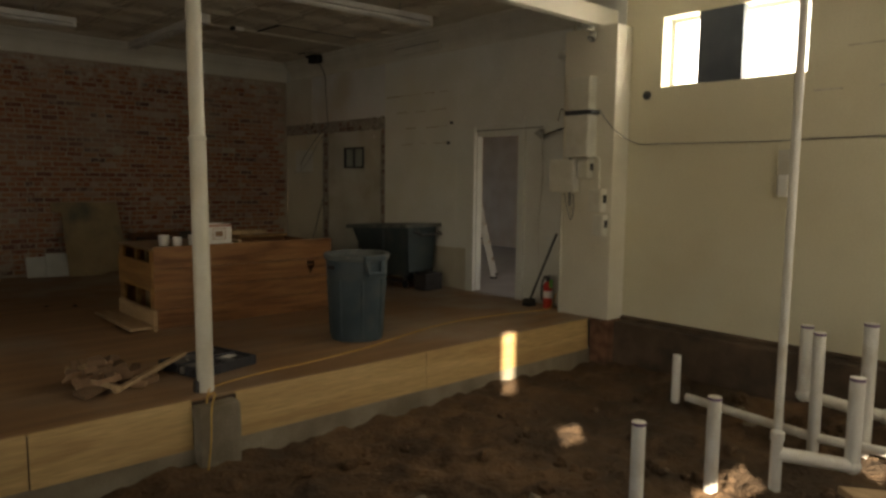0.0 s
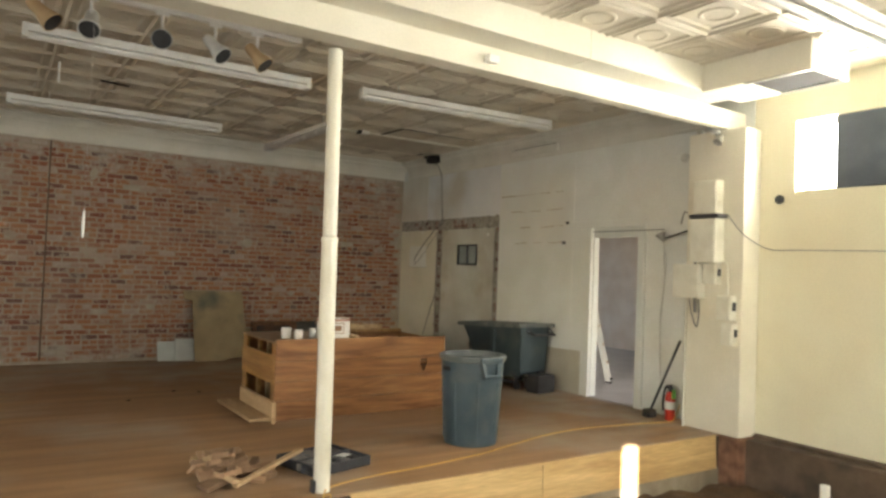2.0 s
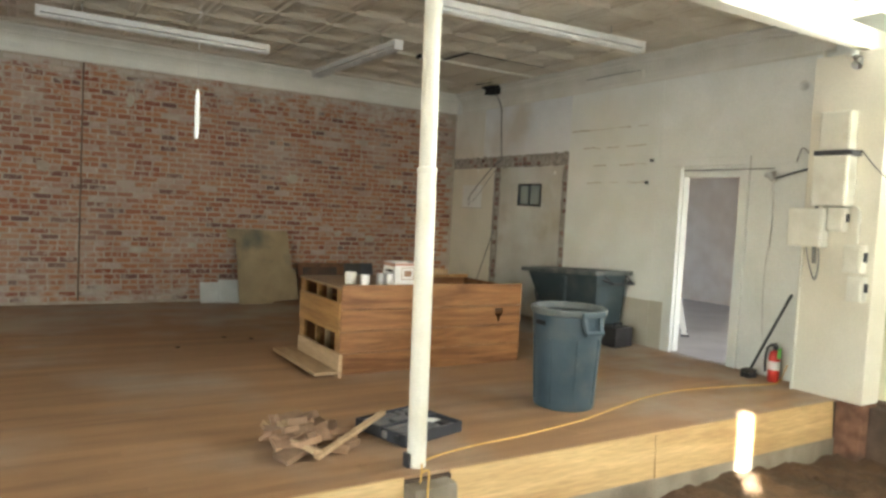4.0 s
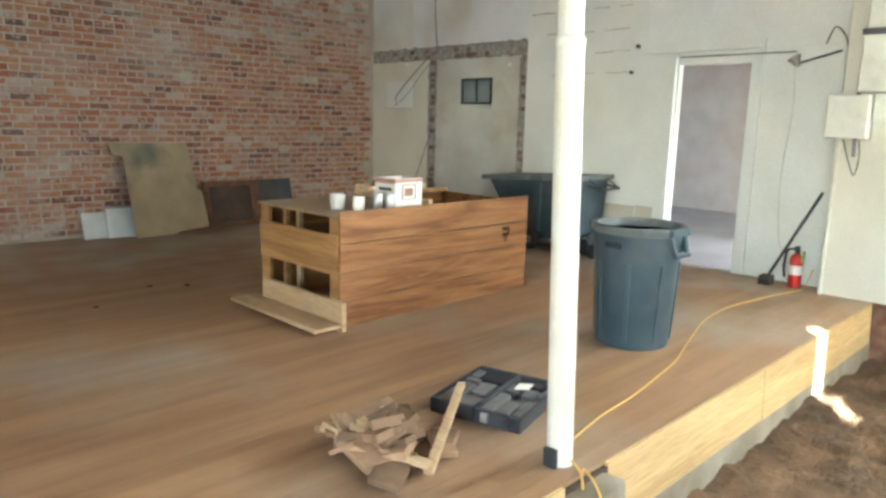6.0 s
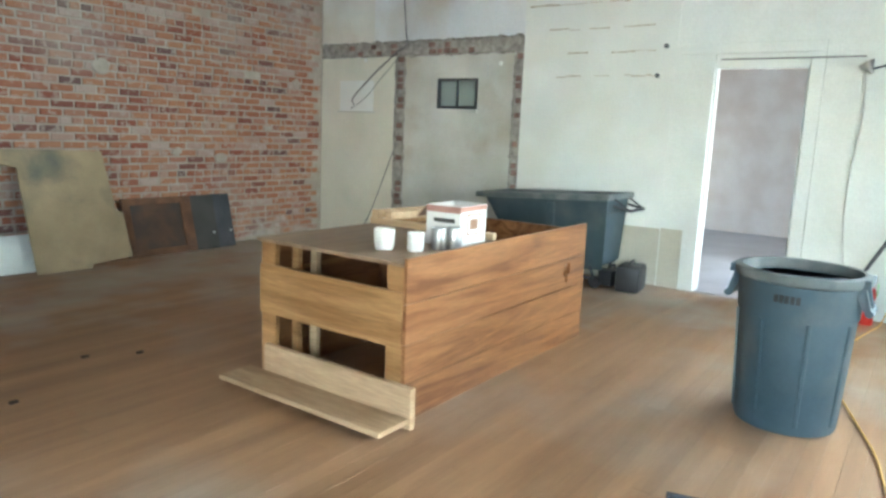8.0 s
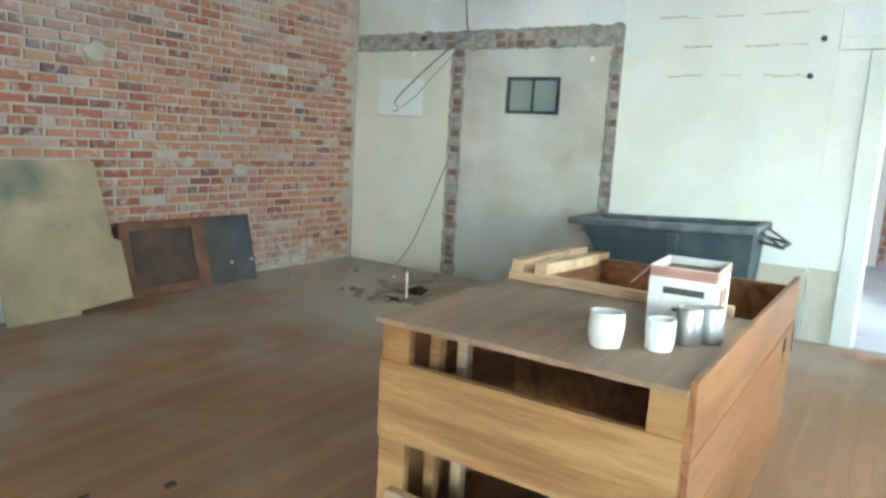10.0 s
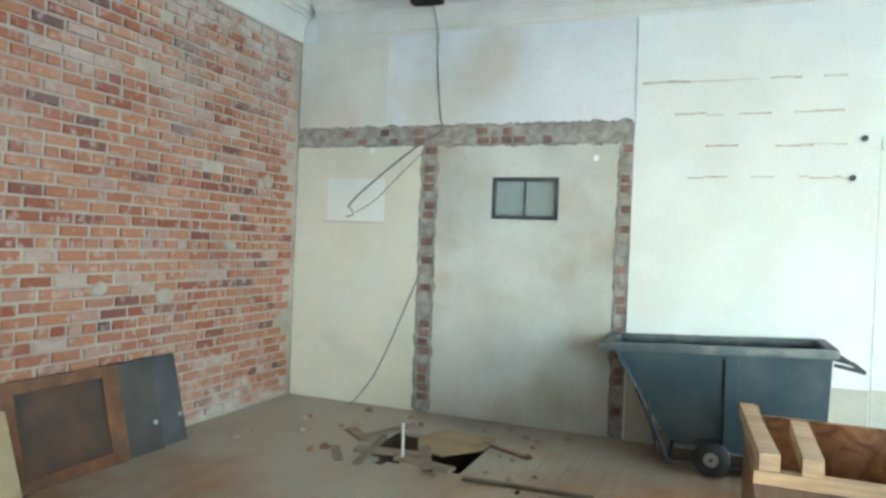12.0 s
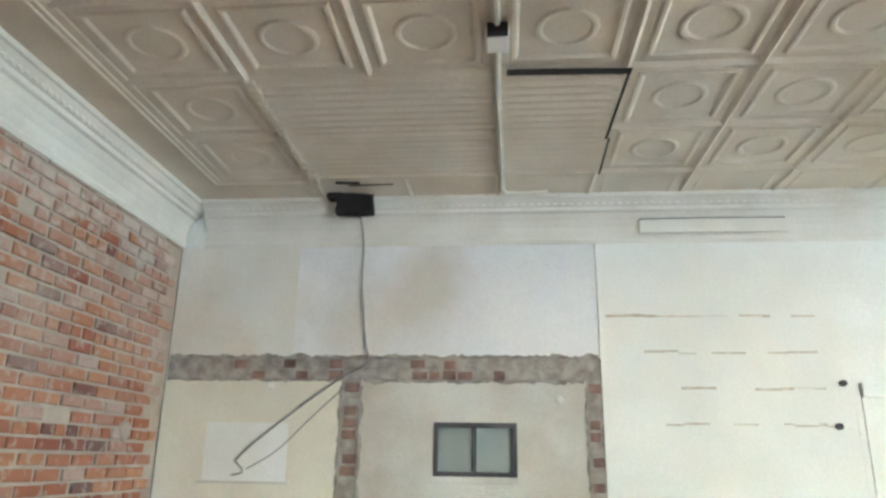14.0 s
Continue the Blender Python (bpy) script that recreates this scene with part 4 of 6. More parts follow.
counter()
kick = thing("kick_board", (2.37, 7.715, 0.0), "pale raw timber boards forming an L against the counter", "board")
part("upright", B((0.19, 0.0, 0.0), (0.225, 1.02, 0.20), 0.003), "lumber", kick)
part("flat", B((-0.02, 0.01, 0.03), (0.188, 1.13, 0.055), 0.003), "lumber", kick)
part("cleat", B((0.06, 0.3, 0.0), (0.12, 0.95, 0.029)), "subfloor", kick, "dark cleat")
for yy, ln, a in ((8.78, 0.80, 2), (8.67, 0.55, -2)):
    o = solid("timber_offcut", B((0, -0.028, 0), (ln, 0.028, 0.05), 0.003), "lumber", "raw timber offcut lying on the counter rails", "timber", group="offcuts on the counter")
    o.matrix_world = pose(3.50, yy, 0.816, 0, 1.5, a)
for x, y, h, r in ((2.82, 8.12, 0.105, 0.052), (2.90, 7.98, 0.095, 0.042)):
    c = thing("paper_cup", (x, y, 0.776), "crumpled white paper-wrapped cup on the counter", "cup", group="cups on the counter")
    bm = L([(r * 0.9, 0), (r, 0.02), (r * 1.04, h * 0.6), (r, h), (r * 0.86, h), (r * 0.8, 0.02), (0, 0.018)], 20)
    for v in bm.verts:
        v.co += 0.006 * noise.noise_vector(v.co * 30 + Vector((x * 9, 0, 0)))
    part("cup", bm, "paper", c, smooth=True)
for x, y, h in ((3.03, 7.93, 0.115), (3.10, 7.88, 0.115)):
    c = thing("tin_can", (x, y, 0.776), "dusty grey metal can on the counter", "can", group="cans on the counter")
    part("can", L([(0.038, 0), (0.04, 0.004), (0.04, h - 0.004), (0.037, h), (0.034, h - 0.006), (0, h - 0.006)], 20), "steel", c, smooth=True)
cb = thing("cardboard_box", (3.29, 8.0, 0.776), "open printed cardboard box, white with brown print", "box")
cb.rotation_euler = (0, 0, radians(3))
cb.scale = (1.15, 1.2, 1.12)
bm = bmesh.new()
for lo, hi in (((-0.12, -0.09, 0), (0.12, 0.09, 0.006)), ((-0.12, -0.09, 0.006), (-0.116, 0.09, 0.19)), ((0.116, -0.09, 0.006), (0.12, 0.09, 0.19)), ((-0.116, -0.09, 0.006), (0.116, -0.086, 0.19)), ((-0.116, 0.086, 0.006), (0.116, 0.09, 0.19))):
    box(bm, lo, hi)
part("carton", bm, "paper", cb)
part("contents", B((-0.11, -0.08, 0.01), (0.11, 0.08, 0.165)), "kraft", cb, "brown packets inside")
bm = bmesh.new()
for a, b, c, d in ((-0.06, 0.06, 0.05, 0.056), (-0.06, 0.06, 0.145, 0.151), (-0.06, -0.054, 0.056, 0.145), (0.054, 0.06, 0.056, 0.145)):
    box(bm, (a, -0.0925, c), (b, -0.09, d))
box(bm, (-0.035, -0.0925, 0.075), (0.035, -0.09, 0.125))
part("print", bm, "kraft", cb, "printed brown frame")
part("top_band", B((-0.1215, -0.0915, 0.165), (0.1215, -0.0905, 0.188)), "red_print", cb, "faded red printed band")
part("side_band", B((-0.1222, -0.0895, 0.158), (-0.1207, 0.0895, 0.188)), "red_print", cb, "faded red printed band")
bm = bmesh.new()
box(bm, (-0.1225, -0.06, 0.11), (-0.12, 0.05, 0.13))
box(bm, (-0.1225, -0.06, 0.06), (-0.12, 0.02, 0.068))
part("side_print", bm, "dark_panel", cb, "dark printed bars")
flap = B((-0.116, 0.0, -0.002), (0.116, 0.085, 0.002), m=Matrix.Translation((0, 0.09, 0.19)) @ Matrix.Rotation(radians(-50), 4, "X"))
part("flap", flap, "kraft", cb)

# ---- tilt cart ----
def tilt_cart():
    t = thing("tilt_cart", (6.03, 8.2, 0.0), "dark blue-grey plastic tilt cart with a sloping end and wheels", "tilt cart")
    # hopper section in the y-z plane, drawn through x
    sec = [(0.06, 0.76), (0.10, 0.20), (0.42, 0.17), (0.98, 0.22), (1.36, 0.76)]
    bm = bmesh.new()
    rows = []
    for x, inset in ((0.05, 0.0), (0.58, 0.0)):
        rows.append([bm.verts.new((x + (0.03 if (z < 0.5 and x < 0.3) else (-0.03 if z < 0.5 else 0)), y, z)) for y, z in sec])
    for k in range(len(sec) - 1):
        bm.faces.new((rows[0][k], rows[0][k + 1], rows[1][k + 1], rows[1][k]))
    bm.faces.new(rows[0])
    bm.faces.new(rows[1])
    bm.normal_update()
    bmesh.ops.bevel(bm, geom=[e for e in bm.edges if not (e.verts[0].co.z > 0.7 and e.verts[1].co.z > 0.7)], offset=0.025, segments=3, affect="EDGES")
    for v in bm.verts:
        if v.co.z > 0.6:
            v.co.z += 0.055 * (1.45 - v.co.y)
    part("hopper", bm, "dump_plastic", t, smooth=True)
    bm = bmesh.new()
    for lo, hi in (((0.0, 0.03, 0.745), (0.06, 1.45, 0.80)), ((0.57, 0.03, 0.745), (0.63, 1.45, 0.80)), ((0.06, 0.03, 0.745), (0.57, 0.09, 0.80)), ((0.06, 1.37, 0.745), (0.57, 1.45, 0.80))):
        box(bm, lo, hi, 0.012)
    for v in bm.verts:
        v.co.z += 0.055 * (1.45 - v.co.y)
    part("rim", bm, "rim_plastic", t, "scuffed grey rim", True)
    for x in (0.035, 0.595):
        part("rib", B((x - 0.02, 0.58, 0.22), (x + 0.02, 0.66, 0.76), 0.008), "dump_plastic", t)
    # Black sheet across the open hopper stands in for its inner shade.
    part("lid_shadow_liner", B((0.06, 0.06, 0.70), (0.57, 1.36, 0.705)), "black", t, "black sheet standing in for the shade inside")
    for x in (0.04, 0.59):
        w = part("wheel", L([(0.0, -0.03), (0.06, -0.03), (0.10, -0.022), (0.115, -0.01), (0.115, 0.01), (0.10, 0.022), (0.06, 0.03), (0.0, 0.03)], 24, m=Matrix.Translation((x, 0.72, 0.115)) @ Matrix.Rotation(radians(90), 4, "Y")), "black", t, "black rubber wheel", True)
        part("hub", L([(0.0, -0.034), (0.045, -0.034), (0.05, 0.0), (0.045, 0.034), (0.0, 0.034)], 18, m=Matrix.Translation((x, 0.72, 0.115)) @ Matrix.Rotation(radians(90), 4, "Y")), "steel", w, "grey hub", True)
    for x in (0.08, 0.55):
        part("caster", L([(0.0, -0.02), (0.055, -0.02), (0.06, 0.0), (0.055, 0.02), (0.0, 0.02)], 18, m=Matrix.Translation((x, 0.14, 0.06)) @ Matrix.Rotation(radians(90), 4, "Y")), "black", t, "small black caster", True)
        part("caster_fork", T((x, 0.14, 0.06), (x, 0.2, 0.2), 0.014), "dark_steel", t)
    bm = bmesh.new()
    for x in (0.05, 0.58):
        tube_between(bm, (x, 1.20, 0.52), (x, 0.98, 0.06), 0.014)
        tube_between(bm, (x, 0.98, 0.06), (x, 0.14, 0.10), 0.014)
        tube_between(bm, (x, 1.12, 0.45), (x, 1.05, 0.10), 0.010)
    tube_between(bm, (0.05, 0.98, 0.06), (0.58, 0.98, 0.06), 0.014)
    tube_between(bm, (0.0, 0.72, 0.115), (0.63, 0.72, 0.115), 0.012)
    part("chassis", bm, "dark_steel", t, "dark tubular chassis")
    bm = bmesh.new()
    for x in (0.14, 0.49):
        tube_between(bm, (x, 0.04, 0.77), (x, -0.12, 0.74), 0.012)
        tube_between(bm, (x, 0.04, 0.84), (x, -0.12, 0.74), 0.008)
    tube_between(bm, (0.14, -0.12, 0.74), (0.49, -0.12, 0.74), 0.014)
    part("push_handle", bm, "dark_steel", t, "steel push handle")
    return t


tilt_cart()
for x, y, sx, sy, h, a in ((6.28, 8.06, 0.34, 0.22, 0.24, 8), (6.36, 8.28, 0.24, 0.16, 0.16, -12)):
    bm = B((-sx / 2, -sy / 2, 0), (sx / 2, sy / 2, h), 0.035)
    box(bm, (-sx * 0.46, -sy * 0.46, h * 0.72), (sx * 0.46, sy * 0.46, h * 0.8), 0.004)
    tube_between(bm, (-sx * 0.2, 0, h + 0.03), (sx * 0.2, 0, h + 0.03), 0.012)
    tube_between(bm, (-sx * 0.2, 0, h - 0.01), (-sx * 0.2, 0, h + 0.03), 0.01)
    tube_between(bm, (sx * 0.2, 0, h - 0.01), (sx * 0.2, 0, h + 0.03), 0.01)
    o = solid("tool_box", bm, "black", "small black plastic tool box beside the tilt cart", "tool box", group="tool boxes by the cart", smooth=True, at=(x, y, 0))
    o.rotation_euler = (0, 0, radians(a))

# ---- open tool case ----
case = thing("tool_case", (2.455, 6.25, 0.0), "open black moulded tool case with dusty grey trays", "tool case")
case.rotation_euler = (0, 0, radians(-75))
case.scale = (0.72, 1.28, 1.0)
def half_case(name, x0, x1, pockets):
    bm = bmesh.new()
    box(bm, (x0, -0.21, 0.0), (x1, 0.21, 0.012), 0.005)
    for lo, hi in (((x0, -0.21, 0.012), (x1, -0.195, 0.075)), ((x0, 0.195, 0.012), (x1, 0.21, 0.075)), ((x0, -0.195, 0.012), (x0 + 0.015, 0.195, 0.075)), ((x1 - 0.015, -0.195, 0.012), (x1, 0.195, 0.075))):
        box(bm, lo, hi, 0.004)
    h = part(name, bm, "case_shell", case, smooth=False)
    bm = bmesh.new()
    box(bm, (x0 + 0.016, -0.194, 0.013), (x1 - 0.016, 0.194, 0.035))
    part("tray", bm, "case_tray", h, "dusty grey moulded tray")
    for a, b, c, d in pockets:
        part("pocket", B((a, b, 0.0355), (c, d, 0.066), 0.006), "case_tray", h)
    return h


lo_half = half_case("lid", -0.335, -0.005, [(-0.31, -0.18, -0.19, 0.02), (-0.18, -0.18, -0.03, -0.09), (-0.17, -0.06, -0.05, 0.06), (-0.31, 0.10, -0.26, 0.18), (-0.31, 0.05, -0.20, 0.08)])
hi_half = half_case("base", 0.005, 0.335, [(0.02, -0.18, 0.10, 0.0), (0.13, -0.18, 0.22, -0.06), (0.25, -0.18, 0.31, -0.02), (0.03, 0.03, 0.12, 0.11), (0.16, 0.02, 0.24, 0.09), (0.27, 0.03, 0.31, 0.17)])
part("foam", B((-0.25, 0.10, 0.036), (-0.03, 0.185, 0.058), 0.006), "black", lo_half, "black insert")
part("foam", B((0.03, 0.13, 0.036), (0.24, 0.185, 0.058), 0.006), "black", hi_half, "black insert")
part("grip_recess", B((0.10, -0.05, 0.036), (0.14, 0.0, 0.06), 0.006, m=Matrix.Rotation(radians(30), 4, "Z")), "black", hi_half, "black insert")
part("manual", B((0.09, 0.03, 0.067), (0.19, 0.10, 0.071), m=Matrix.Rotation(radians(14), 4, "Z")), "paper", hi_half, "folded white paper")
part("hinge", T((0, -0.16, 0.07), (0, 0.16, 0.07), 0.008), "case_shell", case)
part("latch", B((0.06, -0.226, 0.02), (0.11, -0.211, 0.065), 0.003), "steel", case, "grey latch")
part("latch", B((0.22, -0.226, 0.02), (0.27, -0.211, 0.065), 0.003), "black", case)

# ---- scrap pile ----
rng = random.Random(4)
for k in range(46):
    a, d = rng.uniform(0, 6.28), min(abs(rng.gauss(0, 0.17)), 0.33)
    x, y = 1.64 + 1.0 * d * math.cos(a), 6.24 + 0.8 * d * math.sin(a)
    ln, wd, th = rng.uniform(0.10, 0.25), rng.uniform(0.05, 0.14), rng.uniform(0.018, 0.045)
    bm = B((-ln / 2, -wd / 2, -th / 2), (ln / 2, wd / 2, th / 2), 0.003)
    for v in bm.verts:
        if v.co.x > 0:
            v.co.x += 0.25 * v.co.y
        v.co += 0.004 * noise.noise_vector(v.co * 40 + Vector((k, 0, 0)))
    o = solid("wood_scrap", bm, "lumber" if k % 7 == 0 else "scrap", "broken offcut of brown wood in a heap on the floor", "wood scrap", group="scrap wood heap")
    lift = max(0.0, 0.15 - 0.48 * d) * rng.uniform(0.3, 1.0)
    tilt = rng.uniform(-42, 42) if lift > 0.03 else rng.uniform(-8, 8)
    dip = abs(math.sin(radians(tilt))) * ln / 2
    o.matrix_world = pose(x, y, th / 2 + 0.004 + max(lift, dip * 0.9), rng.uniform(-25, 25) if lift > 0.03 else 0, tilt, rng.uniform(0, 360))
bm = B((0, -0.02, -0.012), (0.79, 0.02, 0.012), 0.002)
o = solid("lath", bm, "lumber", "long pale timber lath propped on the scrap heap", "lath")
o.matrix_world = pose(1.675, 5.94, 0.03, 0, -5, 34.5)

# ---- things against the brick wall ----
sheet = bmesh.new()
pts = [(0.13, 0.0), (0.62, 0.0), (0.62, 0.03), (1.02, 0.06), (1.0, 0.50), (0.94, 0.52), (0.90, 1.10), (-0.02, 1.12), (0.0, 0.98), (0.12, 0.95)]
va = [sheet.verts.new((x, 0, z)) for x, z in pts]
vb = [sheet.verts.new((x, 0.016, z)) for x, z in pts]
sheet.faces.new(va)
sheet.faces.new(list(reversed(vb)))
for k in range(len(pts)):
    sheet.faces.new((va[k], vb[k], vb[(k + 1) % len(pts)], va[(k + 1) % len(pts)]))
o = solid("plywood_sheet", sheet, "osb", "stained broken plywood sheet leaning on the brick wall", "plywood sheet")
o.matrix_world = pose(2.78, 12.12, 0.0, -16, 0, 0)
for x, w, h, mt, lab, y, q in ((3.86, 0.76, 0.60, "rusty", "rusty brown framed metal panel leaning on the brick wall", 12.30, 0), (4.55, 0.36, 0.60, "dark_panel", "dark grey panel leaning on the brick wall", 12.28, 1), (4.86, 0.28, 0.60, "dark_steel", "dark steel panel leaning on the brick wall", 12.30, 2)):
    p = thing("leaning_panel", (x, y, 0.0), lab, "panel", group="dark panels by the brick wall")
    p.rotation_euler = (radians(-15), 0, radians(-2))
    part("sheet", B((0, 0, 0), (w, 0.02, h), 0.004), mt, p)
    if q == 0:
        for lo, hi in (((0.0, -0.014, 0), (w, -0.001, 0.07)), ((0.0, -0.014, h - 0.07), (w, -0.001, h)), ((0.0, -0.014, 0.071), (0.08, -0.001, h - 0.071)), ((w - 0.12, -0.014, 0.071), (w, -0.001, h - 0.071))):
            part("frame_bar", B(lo, hi, 0.003), "rust_frame", p, "orange rusted frame bar")
    else:
        part("knob", L([(0, 0), (0.014, 0), (0.016, 0.012), (0, 0.018)], 12, m=Matrix.Translation((w * 0.85, -0.001, h * 0.3)) @ Matrix.Rotation(radians(90), 4, "X")), "steel", p)
for x, w, h, tz in ((2.42, 0.26, 0.30, 3), (2.66, 0.32, 0.34, -3)):
    o = solid("stone_slab", B((0, 0, 0), (w, 0.03, h), 0.006), "ceramic", "dusty white slab leaning on the brick wall", "slab", group="white slabs by the brick wall")
    o.matrix_world = pose(x, 12.33 - (0.05 if x > 2.5 else 0), 0.0, -13, 0, tz)

# ---- small window, hatch, cables on the back wall ----
sw = thing("window_4", (XW, 0, 0), "small dark-framed window with two frosted panes", "window", kind="structure")
bm = bmesh.new()
for a, b, c, d in ((10.10, 10.64, 1.635, 1.665), (10.10, 10.64, 1.94, 1.97), (10.10, 10.13, 1.665, 1.94), (10.61, 10.64, 1.665, 1.94), (10.362, 10.378, 1.665, 1.94)):
    box(bm, (-0.02, a, c), (0.03, b, d), 0.003)
part("window_frame", bm, "dark_steel", sw)
for a, b in ((10.13, 10.362), (10.378, 10.61)):
    part("pane", B((0.012, a, 1.665), (0.018, b, 1.94)), "glass", sw)
part("window_sill", B((-0.035, 10.09, 1.595), (-0.0045, 10.65, 1.633), 0.004), "old_plaster", sw)
part("backing", B((0.05, 10.13, 1.66), (0.06, 10.61, 1.95)), "frost", sw, "pale board behind the panes")
hatch = thing("wall_hatch", (XW, 0, 0), "flat cream access hatch in the wall", "hatch", kind="structure")
part("hatch_board", B((-0.016, 11.61, 1.585), (-0.0085, 12.17, 1.955), 0.002), "plaster", hatch)
part("ledge", B((-0.03, 11.58, 1.568), (-0.0085, 12.20, 1.583), 0.002), "old_plaster", hatch)
cord("hanging_cable", [(XW - 0.19, 11.17, 3.37), (XW - 0.12, 11.165, 3.32), (XW - 0.04, 11.16, 3.16), (XW - 0.025, 11.16, 2.9), (XW - 0.025, 11.12, 2.5), (XW - 0.03, 11.10, 2.36), (XW - 0.05, 11.27, 2.25), (XW - 0.06, 11.56, 2.035), (XW - 0.06, 11.84, 1.81), (XW - 0.05, 11.94, 1.71)], 0.008, "cable", label="grey cable bundle hanging down the wall to the hatch")
cord("thin_wire", [(XW - 0.05, 11.94, 1.71), (XW - 0.06, 11.88, 1.645), (XW - 0.04, 11.96, 1.62)], 0.006, "cable", label="loose grey wire end at the hatch")
cord("sagging_wire", [(XW - 0.02, 11.24, 2.2), (XW - 0.05, 11.46, 1.98), (XW - 0.06, 11.66, 1.78), (XW - 0.05, 11.86, 1.66)], 0.004, "cable", label="thin pale wire sagging on the wall")
cord("floor_wire", [(XW - 0.02, 11.22, 1.22), (XW - 0.03, 11.32, 0.98), (XW - 0.05, 11.43, 0.69), (XW - 0.06, 11.61, 0.29), (XW - 0.07, 11.79, 0.04), (XW - 0.12, 11.83, 0.012)], 0.006, "cable", label="grey wire trailing down the wall to the floor")
bm = B((6.42, 11.07, 3.36), (6.54, 11.33, 3.485), 0.006)
bmesh.ops.subdivide_edges(bm, edges=bm.edges[:], cuts=1)
for v in bm.verts:
    v.co += Vector((0.3, 1.0, 0.6)) * (0.035 * noise.noise(v.co * 11))
box(bm, (6.40, 11.28, 3.455), (6.50, 11.385, 3.49), 0.004)
solid("ceiling_hole_box", bm, "hole", "black open junction box at the cornice", "junction box")
solid("cornice_patch", B((XW - 0.062, 8.26, 3.24), (XW - 0.03, 9.24, 3.335), 0.004), "cornice", "plain replacement board let into the crown moulding", "cornice patch", kind="structure")
cord("cornice_crack", [(XW - 0.063, 8.28, 3.338), (XW - 0.064, 8.7, 3.342), (XW - 0.063, 9.24, 3.339)], 0.004, "cable", label="dark gap above the cornice board", category="gap")
# screw lines and peeled strips on the wallboard
def peel_line(y0, y1, z, seed, thick=0.016):
    r = random.Random(seed)
    line = thing("peeled_line", (0, 0, 0), "scraped brown glue line on the white wallboard", "scrape", group="glue lines on the wallboard")
    y = y0
    while y < y1:
        ln = r.uniform(0.04, 0.18)
        if r.random() < 0.72:
            h = thick * r.uniform(0.3, 1.2)
            dz = r.uniform(-0.008, 0.008)
            part("flake", B((XW - 0.0145, y, z + dz - h / 2), (XW - 0.0115, min(y + ln, y1), z + dz + h / 2)), "rust_stain", line)
        y += ln


for y0, y1, z, s in ((8.1, 9.5, 2.67, 1), (8.0, 9.5, 2.43, 2), (8.15, 9.5, 2.20, 3), (8.1, 9.2, 1.975, 4)):
    peel_line(y0, y1, z, s)
for y, z in ((8.05, 2.235), (8.11, 1.97)):
    solid("pipe_stub", L([(0.0, 0), (0.02, 0), (0.02, 0.03), (0.014, 0.032), (0, 0.02)], 16, m=Matrix.Translation((XW - 0.012, y, z)) @ Matrix.Rotation(radians(-90), 4, "Y")), "dark_steel", "cut-off dark pipe stub in the wall", "pipe stub", group="pipe stubs in the wall", smooth=True)
solid("wall_board_seam", B((XW - 0.016, 7.955, 0.9), (XW - 0.0125, 7.99, 2.05)), "plaster", "bare strip beside the door casing", "wall strip", kind="structure")
for y, z in ((11.75, 2.2), (9.82, 2.12)):
    solid("plaster_patch", L([(0.0, 0.0), (0.026, 0.0), (0.02, 0.012), (0, 0.016)], 9, m=Matrix.Translation((XW - 0.008, y, z)) @ Matrix.Rotation(radians(-90), 4, "Y")), "plaster", "blob of white plaster", "plaster patch", group="plaster blobs", smooth=True)

# ---- extinguisher and broom ----
ex = thing("fire_extinguisher", (6.50, 6.20, 0.0), "red fire extinguisher with a white label and green tag", "fire extinguisher")
part("cylinder", L([(0.05, 0), (0.056, 0.01), (0.056, 0.25), (0.045, 0.29), (0.02, 0.31), (0, 0.312)], 22), "red", ex, smooth=True)
part("label", L([(0.0568, 0.12), (0.0572, 0.125), (0.0572, 0.20), (0.0568, 0.205)], 22), "paper", ex, "white paper label", True)
part("valve", B((-0.022, -0.015, 0.31), (0.03, 0.015, 0.36), 0.006), "dark_steel", ex)
part("lever", B((-0.075, -0.01, 0.365), (0.02, 0.01, 0.38), 0.003), "black", ex)
part("tag", B((-0.05, -0.062, 0.24), (0.01, -0.058, 0.34), 0.001), "green", ex, "bright green inspection tag")
cord("hose", [(0.02, 0.0, 0.34), (0.03, 0.09, 0.33), (0.02, 0.11, 0.2), (0.0, 0.09, 0.08)], 0.011, "black", ex)
br = thing("push_broom", (6.44, 6.40, 0.0), "dark push broom leaning against the wall", "broom")
part("handle", T((0.0, 0.02, 0.06), (-0.02, -0.37, 0.88), 0.014), "dark_steel", br)
part("head", B((-0.07, -0.03, 0.05), (0.05, 0.07, 0.085), 0.006), "dark_panel", br)
part("bristles", B((-0.072, -0.032, 0.0), (0.052, 0.072, 0.05), 0.004), "black", br)

# ---- extension cord on the platform ----
cord("extension_cord", [(2.12, 5.50, -0.2), (2.14, 5.53, 0.01), (2.29, 5.71, 0.008), (2.68, 5.80, 0.008), (3.04, 5.83, 0.008), (3.5, 5.90, 0.008), (3.77, 5.95, 0.008), (4.14, 6.06, 0.008), (4.45, 6.15, 0.008), (4.73, 6.225, 0.008), (5.14, 6.275, 0.008), (5.45, 6.265, 0.008), (5.9, 6.20, 0.008), (6.30, 6.13, 0.008), (6.42, 6.09, 0.03), (6.46, 6.04, 0.2)], 0.0055, "orange_cord", label="yellow-orange extension cord across the platform floor", res=8)
cord("yellow_cord", [(2.06, 5.36, -0.45), (2.08, 5.35, -0.25), (2.12, 5.42, -0.04), (2.2, 5.55, 0.004), (2.14, 5.53, 0.012)], 0.0055, "orange_cord", label="yellow cord hanging over the platform edge")

